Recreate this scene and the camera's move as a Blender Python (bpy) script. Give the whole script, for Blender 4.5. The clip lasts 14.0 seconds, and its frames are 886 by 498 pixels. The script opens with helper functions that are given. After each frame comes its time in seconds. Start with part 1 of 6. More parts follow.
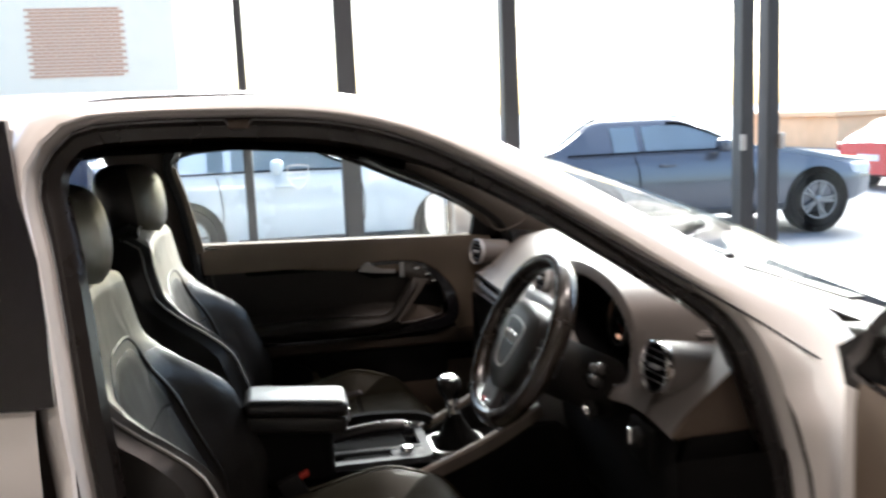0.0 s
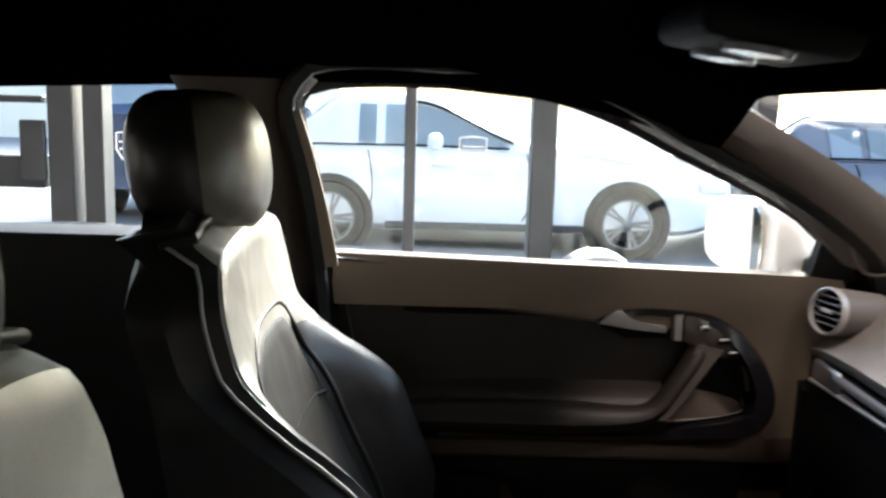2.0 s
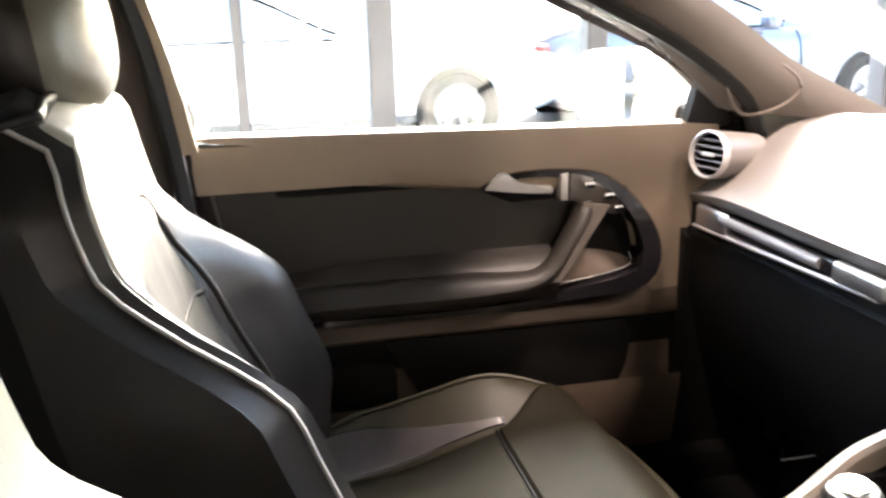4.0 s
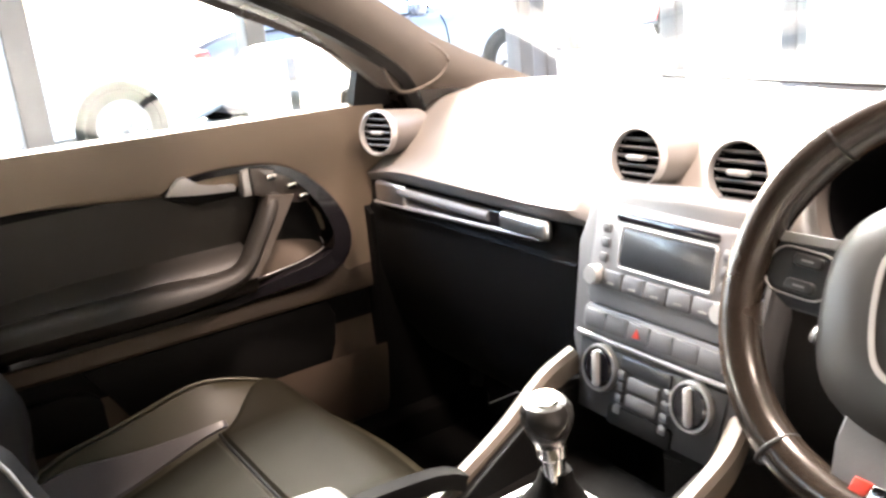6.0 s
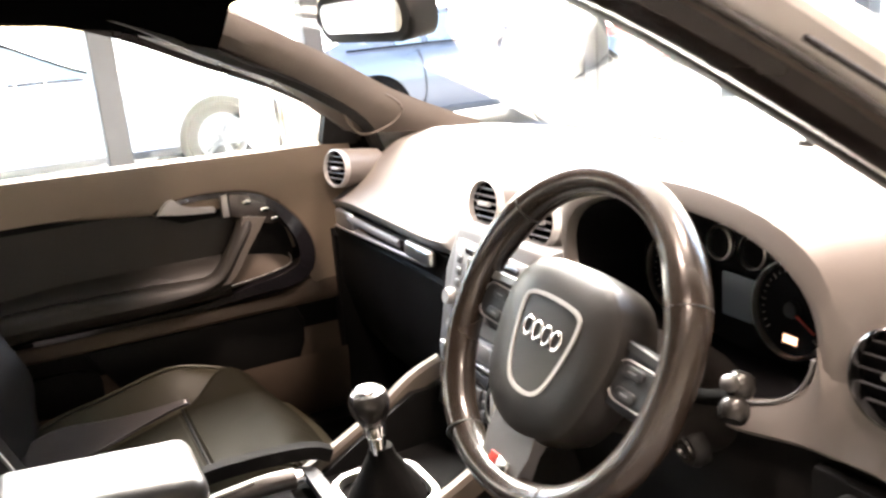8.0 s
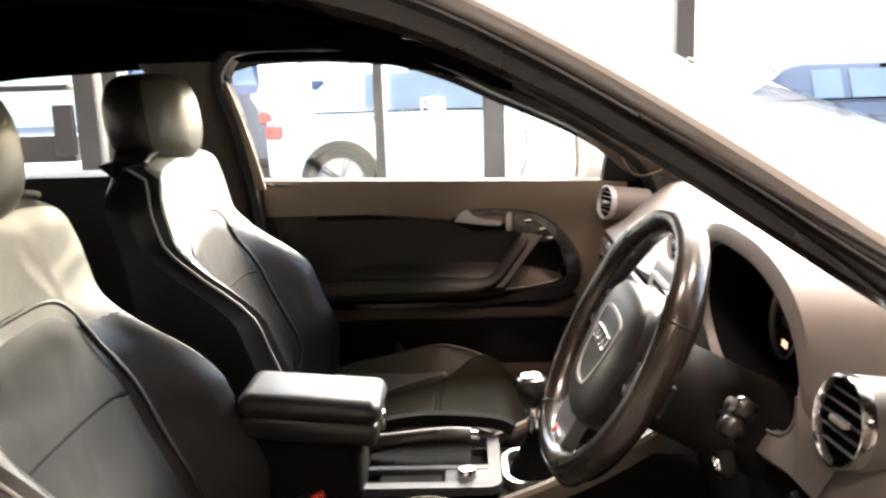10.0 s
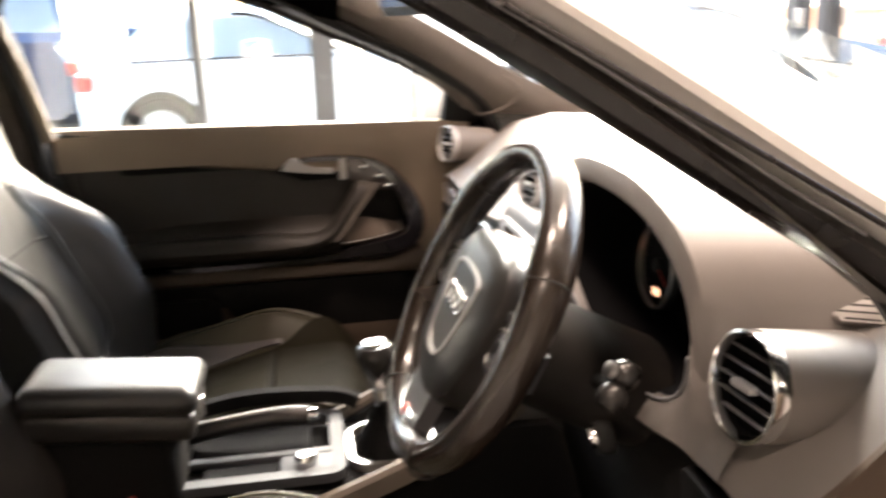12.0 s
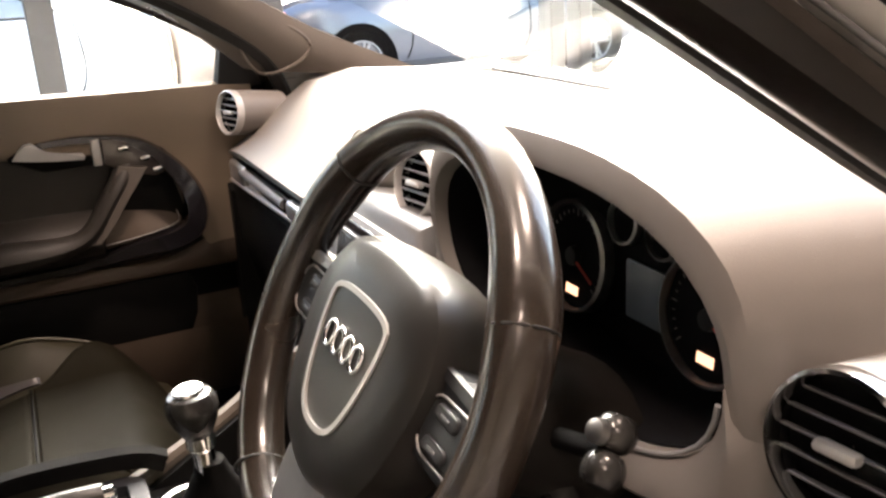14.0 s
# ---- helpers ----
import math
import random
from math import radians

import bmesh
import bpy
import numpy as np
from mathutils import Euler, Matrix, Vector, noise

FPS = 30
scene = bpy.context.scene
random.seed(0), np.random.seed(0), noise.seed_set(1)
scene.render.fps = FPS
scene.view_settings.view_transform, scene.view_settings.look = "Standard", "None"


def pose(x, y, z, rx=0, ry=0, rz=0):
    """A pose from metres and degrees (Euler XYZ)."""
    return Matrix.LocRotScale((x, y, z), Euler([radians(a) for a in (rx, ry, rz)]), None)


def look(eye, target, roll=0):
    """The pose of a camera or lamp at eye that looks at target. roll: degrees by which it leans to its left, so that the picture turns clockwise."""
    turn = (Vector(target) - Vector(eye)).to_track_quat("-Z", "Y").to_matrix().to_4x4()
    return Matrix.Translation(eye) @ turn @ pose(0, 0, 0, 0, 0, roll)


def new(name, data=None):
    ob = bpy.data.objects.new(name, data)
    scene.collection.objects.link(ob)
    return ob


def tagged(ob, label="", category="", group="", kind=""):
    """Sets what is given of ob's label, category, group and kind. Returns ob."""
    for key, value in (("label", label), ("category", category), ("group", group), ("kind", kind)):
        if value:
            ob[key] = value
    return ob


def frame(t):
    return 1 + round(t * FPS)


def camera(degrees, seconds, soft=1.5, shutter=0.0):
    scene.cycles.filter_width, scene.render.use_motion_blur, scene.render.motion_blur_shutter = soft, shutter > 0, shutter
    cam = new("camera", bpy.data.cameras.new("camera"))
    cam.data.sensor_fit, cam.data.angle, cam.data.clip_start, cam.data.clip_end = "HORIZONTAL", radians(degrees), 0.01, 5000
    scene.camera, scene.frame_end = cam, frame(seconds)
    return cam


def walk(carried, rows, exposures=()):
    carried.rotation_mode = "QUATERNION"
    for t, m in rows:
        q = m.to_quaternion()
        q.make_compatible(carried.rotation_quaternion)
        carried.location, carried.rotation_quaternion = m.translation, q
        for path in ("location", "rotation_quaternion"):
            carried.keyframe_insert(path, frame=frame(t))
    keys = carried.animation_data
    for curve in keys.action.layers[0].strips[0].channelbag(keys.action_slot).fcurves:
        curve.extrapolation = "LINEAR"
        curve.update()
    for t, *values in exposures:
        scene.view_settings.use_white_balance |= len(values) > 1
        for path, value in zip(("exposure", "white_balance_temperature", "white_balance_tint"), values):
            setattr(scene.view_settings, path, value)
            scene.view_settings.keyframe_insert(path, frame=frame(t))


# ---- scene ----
cam = camera(53.0, 14.0, soft=2.5, shutter=0.4)
PATH = [
    (0, (-0.346, -1.923, 1.343), (-0.005, 0.025, 1.048), -2.5),
    (0.5, (-0.371, -1.599, 1.314), (-0.188, 0.372, 1.029), -1.6),
    (1, (-0.374, -1.29, 1.289), (-0.268, 0.688, 1.01), -0.7),
    (1.5, (-0.418, -0.997, 1.284), (-0.329, 0.977, 0.979), 0.9),
    (2, (-0.437, -0.743, 1.252), (-0.406, 1.23, 0.928), 1.7),
    (2.2, (-0.423, -0.675, 1.242), (-0.436, 1.294, 0.891), 1.7),
    (4.3, (-0.519, -0.644, 1.192), (0.004, 1.202, 0.628), -2.3),
    (4.5, (-0.523, -0.648, 1.192), (0.084, 1.171, 0.623), -2.8),
    (5, (-0.527, -0.651, 1.189), (0.256, 1.094, 0.605), -4.0),
    (5.5, (-0.528, -0.659, 1.188), (0.392, 1.014, 0.59), -5.3),
    (6, (-0.516, -0.674, 1.182), (0.503, 0.945, 0.598), -5.7),
    (6.5, (-0.502, -0.715, 1.196), (0.56, 0.877, 0.615), -6.1),
    (7, (-0.463, -0.806, 1.223), (0.552, 0.81, 0.624), -7.3),
    (7.2, (-0.448, -0.849, 1.23), (0.538, 0.784, 0.631), -7.3),
    (9.3, (-0.169, -1.32, 1.252), (0.048, 0.626, 0.846), -1.1),
    (9.5, (-0.142, -1.336, 1.244), (-0.048, 0.621, 0.845), -1.1),
    (10, (-0.107, -1.376, 1.25), (-0.17, 0.584, 0.853), -1.8),
    (10.5, (-0.096, -1.389, 1.254), (-0.286, 0.565, 0.873), -1.9),
    (11, (-0.089, -1.376, 1.249), (-0.315, 0.558, 0.789), -1.2),
    (11.5, (-0.075, -1.328, 1.229), (-0.207, 0.6, 0.713), -0.4),
    (12, (-0.092, -1.194, 1.209), (0.198, 0.717, 0.693), -2.1),
    (12.5, (-0.123, -1.073, 1.202), (0.654, 0.663, 0.582), -5.8),
    (13, (-0.119, -0.977, 1.177), (0.661, 0.748, 0.53), -7.6),
    (13.5, (-0.119, -0.926, 1.177), (0.659, 0.796, 0.525), -6.2),
    (14, (-0.121, -0.897, 1.18), (0.68, 0.824, 0.551), -3.2),
]
EXPOSURES = [(0.0, 2.55, 6100, 8), (1.5, 2.6, 6150, 8), (2.2, 3.2, 6200, 8), (4.3, 5.15, 6700, 12), (7.2, 5.15, 6800, 12), (9.3, 3.9, 6900, 13), (11.0, 3.8, 6900, 13), (12.5, 4.15, 7100, 13), (14.0, 4.0, 7000, 13)]
walk(cam, [(t, look(eye, target, roll)) for t, eye, target, roll in PATH],
     exposures=EXPOSURES)

# ---- world, sun, large lights ----
world = bpy.data.worlds.new("overcast_sky")
scene.world = world
world.use_nodes = True
_wn, _wl = world.node_tree.nodes, world.node_tree.links
_sky = _wn.new("ShaderNodeTexSky")
_sky.sky_type, _sky.sun_disc = "NISHITA", False
_sky.sun_elevation, _sky.sun_rotation = radians(38), radians(27)
_sky.air_density, _sky.dust_density = 1.0, 4.0
_wl.new(_sky.outputs[0], _wn["Background"].inputs[0])
_wn["Background"].inputs[1].default_value = 0.15
sun = new("sun", bpy.data.lights.new("sun", "SUN"))
sun.data.energy, sun.data.angle, sun.data.color = 3.6, radians(50), (1.0, 0.97, 0.93)
sun.matrix_world = look((7, 14, 12.3), (0, 0, 0))


def ceiling_panel(x, y, z, sx, sy, watts):
    lamp = bpy.data.lights.new("panel_light", "AREA")
    lamp.shape, lamp.size, lamp.size_y, lamp.energy, lamp.color = "RECTANGLE", sx, sy, watts, (1.0, 0.80, 0.70)
    new("panel_light", lamp).matrix_world = look((x, y, z), (x, y, 0))


# Unseen panels, added and placed to warm and brighten the car's near side.
PANELS = ((-1.5, -0.9), (1.6, -0.9), (-1.5, -4.4), (1.6, -4.4))
for _x, _y in PANELS:
    ceiling_panel(_x, _y, 5.66, 1.15, 0.55, 24 if _y > -2 else 8)

# ---- materials ----
def mat(name, col, rough=0.5, metal=0.0, var=0.12, scale=9.0, fine=180.0, bump=0.08, coat=0.0, spec=0.5, emit=None, fold=0.0):
    m = bpy.data.materials.new(name)
    m.use_nodes = True
    nt = m.node_tree
    n, l = nt.nodes, nt.links
    b = n["Principled BSDF"]
    b.inputs["Roughness"].default_value = rough
    b.inputs["Metallic"].default_value = metal
    b.inputs["Specular IOR Level"].default_value = spec
    b.inputs["Coat Weight"].default_value = coat
    b.inputs["Coat Roughness"].default_value = 0.06
    tc = n.new("ShaderNodeTexCoord")
    n1, n2 = n.new("ShaderNodeTexNoise"), n.new("ShaderNodeTexNoise")
    n1.inputs["Scale"].default_value, n1.inputs["Detail"].default_value = scale, 5
    n2.inputs["Scale"].default_value, n2.inputs["Detail"].default_value = fine, 3
    for q in (n1, n2):
        l.new(tc.outputs["Object"], q.inputs["Vector"])
    mixn = n.new("ShaderNodeMix")
    mixn.data_type = "FLOAT"
    mixn.inputs[0].default_value = 0.35
    l.new(n1.outputs[0], mixn.inputs[2])
    l.new(n2.outputs[0], mixn.inputs[3])
    ramp = n.new("ShaderNodeValToRGB")
    lo, hi = 1 - var, 1 + var
    ramp.color_ramp.elements[0].position, ramp.color_ramp.elements[1].position = 0.3, 0.7
    ramp.color_ramp.elements[0].color = (*[min(1, c * lo) for c in col], 1)
    ramp.color_ramp.elements[1].color = (*[min(1, c * hi) for c in col], 1)
    l.new(mixn.outputs[0], ramp.inputs[0])
    l.new(ramp.outputs[0], b.inputs["Base Color"])
    rr = n.new("ShaderNodeMapRange")
    rr.inputs[3].default_value, rr.inputs[4].default_value = max(0.02, rough - 0.08), min(1, rough + 0.08)
    l.new(n1.outputs[0], rr.inputs[0])
    l.new(rr.outputs[0], b.inputs["Roughness"])
    if bump > 0:
        bp = n.new("ShaderNodeBump")
        bp.inputs["Strength"].default_value, bp.inputs["Distance"].default_value = bump, 0.002
        l.new(n2.outputs[0], bp.inputs["Height"])
        l.new(bp.outputs[0], b.inputs["Normal"])
        if fold > 0:
            # broad creases under the fine grain
            bf = n.new("ShaderNodeBump")
            bf.inputs["Strength"].default_value, bf.inputs["Distance"].default_value = fold, 0.03
            nf = n.new("ShaderNodeTexNoise")
            nf.inputs["Scale"].default_value, nf.inputs["Detail"].default_value, nf.inputs["Distortion"].default_value = scale * 1.3, 1.0, 0.6
            l.new(tc.outputs["Object"], nf.inputs["Vector"])
            l.new(nf.outputs[0], bf.inputs["Height"])
            l.new(bf.outputs[0], bp.inputs["Normal"])
    if emit:
        b.inputs["Emission Color"].default_value = (*emit[:3], 1)
        b.inputs["Emission Strength"].default_value = emit[3]
    return m


def glass_mat(name, tint=(0.95, 0.98, 0.97), gloss=0.04):
    """Clear sheet glass: it lets light through, and mirrors more towards grazing angles."""
    m = bpy.data.materials.new(name)
    m.use_nodes = True
    n, l = m.node_tree.nodes, m.node_tree.links
    n.remove(n["Principled BSDF"])
    tr, gl, mx, lw = n.new("ShaderNodeBsdfTransparent"), n.new("ShaderNodeBsdfGlossy"), n.new("ShaderNodeMixShader"), n.new("ShaderNodeLayerWeight")
    tr.inputs[0].default_value = (*tint, 1)
    gl.inputs["Roughness"].default_value = 0.01
    pw, ma = n.new("ShaderNodeMath"), n.new("ShaderNodeMath")
    pw.operation, ma.operation = "POWER", "MULTIPLY_ADD"
    l.new(lw.outputs["Facing"], pw.inputs[0])
    pw.inputs[1].default_value = 5.0
    l.new(pw.outputs[0], ma.inputs[0])
    ma.inputs[1].default_value, ma.inputs[2].default_value = 0.6, gloss
    l.new(ma.outputs[0], mx.inputs[0])
    l.new(tr.outputs[0], mx.inputs[1])
    l.new(gl.outputs[0], mx.inputs[2])
    l.new(mx.outputs[0], n["Material Output"].inputs[0])
    return m


WHITE_PAINT = mat("white_car_paint", (0.85, 0.82, 0.79), 0.22, 0, 0.02, 3, 400, 0.0, 0.8)
RUBBER = mat("door_seal_rubber", (0.0075, 0.0054, 0.0046), 0.28, 0, 0.2, 12, 300, 0.04, spec=0.5)
TRIM_DARK = mat("soft_black_trim", (0.009, 0.0087, 0.0085), 0.55, 0, 0.15, 8, 500, 0.15, spec=0.3)
STACK_GREY = mat("stack_grey_plastic", (0.098, 0.098, 0.100), 0.48, 0, 0.07, 5, 1100, 0.08)
DASH = mat("grained_dash_plastic", (0.130, 0.118, 0.108), 0.48, 0, 0.07, 5, 1100, 0.08)
AIRBAG = mat("soft_airbag_cover", (0.019, 0.0172, 0.0155), 0.37, 0, 0.06, 6, 1100, 0.05, spec=0.5)
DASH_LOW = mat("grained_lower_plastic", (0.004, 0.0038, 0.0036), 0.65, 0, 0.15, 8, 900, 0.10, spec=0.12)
PILLAR = mat("pillar_trim", (0.085, 0.070, 0.058), 0.75, 0, 0.1, 10, 600, 0.12)
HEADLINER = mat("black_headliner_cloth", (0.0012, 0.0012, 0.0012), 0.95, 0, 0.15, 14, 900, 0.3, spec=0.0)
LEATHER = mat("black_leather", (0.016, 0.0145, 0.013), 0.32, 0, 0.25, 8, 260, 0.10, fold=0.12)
# Black leather; the windows' sheen on it is painted as a paler colour.
LEATHER_LIT = mat("lit_leather_facing", (0.30, 0.287, 0.250), 0.38, 0, 0.10, 9, 260, 0.10, spec=0.8, fold=0.20)
INSERT = mat("grey_seat_leather", (0.0160, 0.0148, 0.0125), 0.48, 0, 0.12, 8, 500, 0.12, spec=0.28, fold=0.10)
LID = mat("armrest_leather", (0.020, 0.0185, 0.017), 0.40, 0, 0.15, 9, 260, 0.10, spec=0.6, fold=0.08)
# The headrest's lit face: its light is in the base colour.
HEAD_LEATHER_LIT = mat("lit_headrest_leather", (0.105, 0.096, 0.072), 0.38, 0, 0.12, 9, 260, 0.10, spec=0.7, fold=0.15)
# Taupe makes up for warm glare on a darker plastic.
UPPER_TRIM = mat("lit_soft_trim", (0.180, 0.138, 0.099), 0.6, 0, 0.08, 7, 900, 0.08)
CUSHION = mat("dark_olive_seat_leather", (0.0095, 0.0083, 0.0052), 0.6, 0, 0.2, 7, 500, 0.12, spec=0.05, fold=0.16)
# Piping with the seam's bright edge highlight put into its pale colour.
PIPING = mat("highlit_seat_piping", (0.30, 0.29, 0.27), 0.5, 0, 0.1, 30, 300, 0.1)
WHEEL_LEATHER = mat("wheel_leather", (0.020, 0.0145, 0.011), 0.24, 0, 0.2, 15, 400, 0.04, 0.25, spec=0.6)
ALU = mat("brushed_aluminium", (0.62, 0.61, 0.60), 0.32, 1.0, 0.08, 40, 500, 0.05)
CHROME = mat("chrome", (0.82, 0.82, 0.82), 0.12, 1.0, 0.03, 20, 300, 0.0)
SILVER = mat("silver_plastic", (0.42, 0.41, 0.40), 0.35, 0.4, 0.06, 30, 500, 0.03)
PIANO = mat("gloss_black", (0.010, 0.009, 0.011), 0.10, 0, 0.2, 6, 200, 0.0, 0.6)
BUTTON = mat("button_plastic", (0.10, 0.10, 0.103), 0.42, 0, 0.08, 20, 500, 0.05)
RADIO_FACE = mat("radio_face_plastic", (0.165, 0.165, 0.17), 0.42, 0, 0.05, 15, 600, 0.04)
HEATER = mat("dark_heater_plastic", (0.022, 0.022, 0.023), 0.4, 0, 0.1, 20, 500, 0.05)
SCREEN = mat("dark_display", (0.035, 0.038, 0.042), 0.2, 0, 0.1, 10, 200, 0.0)
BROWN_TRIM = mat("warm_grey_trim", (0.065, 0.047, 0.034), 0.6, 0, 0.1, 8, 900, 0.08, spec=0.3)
DOOR_CLOTH = mat("dark_door_leather", (0.0170, 0.0142, 0.0118), 0.48, 0, 0.15, 8, 400, 0.08, spec=0.3, fold=0.06)
CARPET = mat("black_carpet", (0.003, 0.003, 0.003), 0.95, 0, 0.3, 20, 700, 0.4, spec=0.1)
RED = mat("red_plastic", (0.42, 0.035, 0.02), 0.4, 0, 0.08, 20, 300, 0.0)
# Warm tint stands in for the cream building reflected in the door mirror.
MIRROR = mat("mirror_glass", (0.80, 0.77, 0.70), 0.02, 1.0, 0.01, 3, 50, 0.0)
FLOOR_TILE = mat("grey_floor_tile", (0.12, 0.11, 0.105), 0.25, 0, 0.08, 2, 60, 0.03)
WALL_PAINT = mat("grey_wall_paint", (0.22, 0.20, 0.18), 0.8, 0, 0.05, 2, 120, 0.1)
CEILING = mat("ceiling_tile", (0.50, 0.48, 0.46), 0.9, 0, 0.05, 3, 200, 0.15)
MULLION = mat("dark_grey_mullion_paint", (0.034, 0.036, 0.040), 0.45, 0.1, 0.1, 5, 200, 0.04)
ASPHALT = mat("pale_forecourt_asphalt", (0.16, 0.165, 0.175), 0.9, 0, 0.2, 1.2, 90, 0.3)
# The pale colour stands in for brick washed out by glare.
GLARE_BRICK = mat("glare_pale_brick", (0.86, 0.72, 0.56), 0.9, 0, 0.05, 3, 60, 0.3)
BRICK_M = mat("orange_brick", (0.78, 0.47, 0.27), 0.9, 0, 0.12, 3, 60, 0.3)
CONSOLE_SILVER = mat("satin_console_paint", (0.030, 0.032, 0.036), 0.52, 0.0, 0.06, 20, 500, 0.03, spec=0.22)
RAIL_TRIM = mat("pale_warm_rail", (0.10, 0.082, 0.066), 0.5, 0, 0.06, 10, 600, 0.05)
PULL = mat("taupe_pull_plastic", (0.050, 0.040, 0.032), 0.5, 0, 0.08, 10, 600, 0.05)
REDDISH_BRICK = mat("red_brick", (0.60, 0.34, 0.23), 0.9, 0, 0.08, 4, 60, 0.2)
DARK_RIM = mat("grey_alloy", (0.22, 0.225, 0.235), 0.35, 0.9, 0.08, 20, 300, 0.0)
# Brighter than the insert: window light on the rim, put into the colour.
LIT_RIM = mat("lit_olive_leather", (0.021, 0.018, 0.010), 0.5, 0, 0.2, 7, 500, 0.12, spec=0.25, fold=0.16)
# Purple-grey is the window's sheen on the slope, painted in.
BOLSTER_SHEEN = mat("bolster_sheen_leather", (0.046, 0.040, 0.041), 0.36, 0, 0.2, 8, 300, 0.08, spec=0.6, fold=0.16)
# A painted highlight along the bolster's crest.
CREST_LIGHT = mat("olive_crest_light", (0.034, 0.030, 0.016), 0.45, 0, 0.1, 20, 300, 0.05)
SHROUD = mat("column_shroud_plastic", (0.008, 0.007, 0.006), 0.6, 0, 0.1, 10, 700, 0.06, spec=0.2)
CONSOLE_BLACK = mat("matt_console_plastic", (0.005, 0.005, 0.005), 0.85, 0, 0.15, 8, 900, 0.10, spec=0.05)
KNOB = mat("satin_dark_metal", (0.030, 0.029, 0.028), 0.22, 0.35, 0.06, 30, 400, 0.0)
DIAL_BLACK = mat("matt_dial_black", (0.004, 0.004, 0.0045), 0.8, 0, 0.05, 10, 200, 0.0, spec=0.05)
TRIP = mat("grey_trip_display", (0.085, 0.095, 0.105), 0.35, 0, 0.05, 10, 200, 0.0)
GLOSS_BROWN = mat("gloss_brown_plate", (0.050, 0.042, 0.038), 0.16, 0, 0.12, 12, 200, 0.0, 0.5)
LENS = mat("smoked_lamp_lens", (0.10, 0.11, 0.12), 0.12, 0, 0.1, 10, 200, 0.0)
TYRE = mat("tyre_rubber", (0.0025, 0.0025, 0.0027), 0.85, 0, 0.2, 20, 200, 0.3, spec=0.02)
# Pale blue of reflected and seen-through sky is put into the base colour.
CAR_GLASS = mat("painted_sky_car_glass", (0.40, 0.49, 0.56), 0.05, 0, 0.15, 2, 50, 0.0)
PALE_BLUE = mat("pale_silver_blue_paint", (0.68, 0.74, 0.79), 0.25, 0.1, 0.03, 2, 300, 0.0, 0.7)
NAVY = mat("navy_paint", (0.025, 0.045, 0.10), 0.22, 0.1, 0.06, 2, 300, 0.0, 0.8)
SLATE = mat("slate_grey_paint", (0.085, 0.092, 0.110), 0.22, 0.3, 0.06, 2, 300, 0.0, 0.8)
RED_PAINT = mat("red_car_paint", (0.55, 0.03, 0.03), 0.25, 0, 0.05, 2, 300, 0.0, 0.7)
LAMP_RED = mat("tail_lamp_red", (0.35, 0.01, 0.01), 0.15, 0, 0.1, 20, 200, 0.0)
LAMP_CLEAR = mat("headlamp_clear", (0.6, 0.62, 0.65), 0.1, 0, 0.1, 20, 200, 0.0)
DECAL = mat("frosted_white_decal", (0.80, 0.80, 0.80), 0.6, 0, 0.03, 10, 200, 0.0)
AMBER = mat("lit_amber_display", (0.5, 0.25, 0.12), 0.5, 0, 0.02, 10, 100, 0.0, emit=(1.0, 0.52, 0.33, 0.16))
DIAL_WHITE = mat("dial_marking", (0.22, 0.21, 0.20), 0.5, 0, 0.02, 10, 100, 0.0)
PANEL_GLOW = mat("light_diffuser", (0.9, 0.9, 0.88), 0.6, 0, 0.02, 10, 100, 0.0, emit=(1.0, 0.85, 0.7, 0.6))
GLASS = glass_mat("window_glass", (0.96, 0.98, 0.975), 0.018)
TINTED = glass_mat("car_window_glass", (0.91, 0.945, 0.935), 0.018)
DARK_TINT = glass_mat("privacy_glass", (0.20, 0.22, 0.24), 0.05)


# ---- mesh helpers ----
def part(name, bm, material, parent=None, label="", smooth=True):
    """One mesh object under a thing or a part."""
    bmesh.ops.recalc_face_normals(bm, faces=bm.faces)
    me = bpy.data.meshes.new(name)
    bm.to_mesh(me)
    bm.free()
    me.materials.append(material)
    if smooth:
        me.shade_smooth()
        me.set_sharp_from_angle(angle=radians(38))
    ob = new(name, me)
    # no deeper than thing, part, sub-part
    while parent and parent.parent and parent.parent.parent:
        parent = parent.parent
    if parent:
        ob.parent = parent
    if label:
        ob["label"] = label
    return ob


def thing(name, label, category, group="", kind="", at=(0, 0, 0)):
    ob = new(name)
    ob.location = at
    ob.empty_display_size = 0.1
    return tagged(ob, label, category, group, kind)


def add_grid(bm, rows, close_u=False, close_v=False):
    vs = [[bm.verts.new(p) for p in r] for r in rows]
    nv, nu = len(vs), len(vs[0])
    for i in range(nv if close_v else nv - 1):
        for j in range(nu if close_u else nu - 1):
            a, b, c, d = vs[i][j], vs[i][(j + 1) % nu], vs[(i + 1) % nv][(j + 1) % nu], vs[(i + 1) % nv][j]
            if len({a, b, c, d}) == 4:
                bm.faces.new((a, b, c, d))
    return vs


def loft(rings, closed=True, cap=True, bm=None):
    bm = bm or bmesh.new()
    vs = add_grid(bm, rings, close_u=closed)
    if cap and closed:
        bm.faces.new(vs[0])
        bm.faces.new(vs[-1])
    return bm


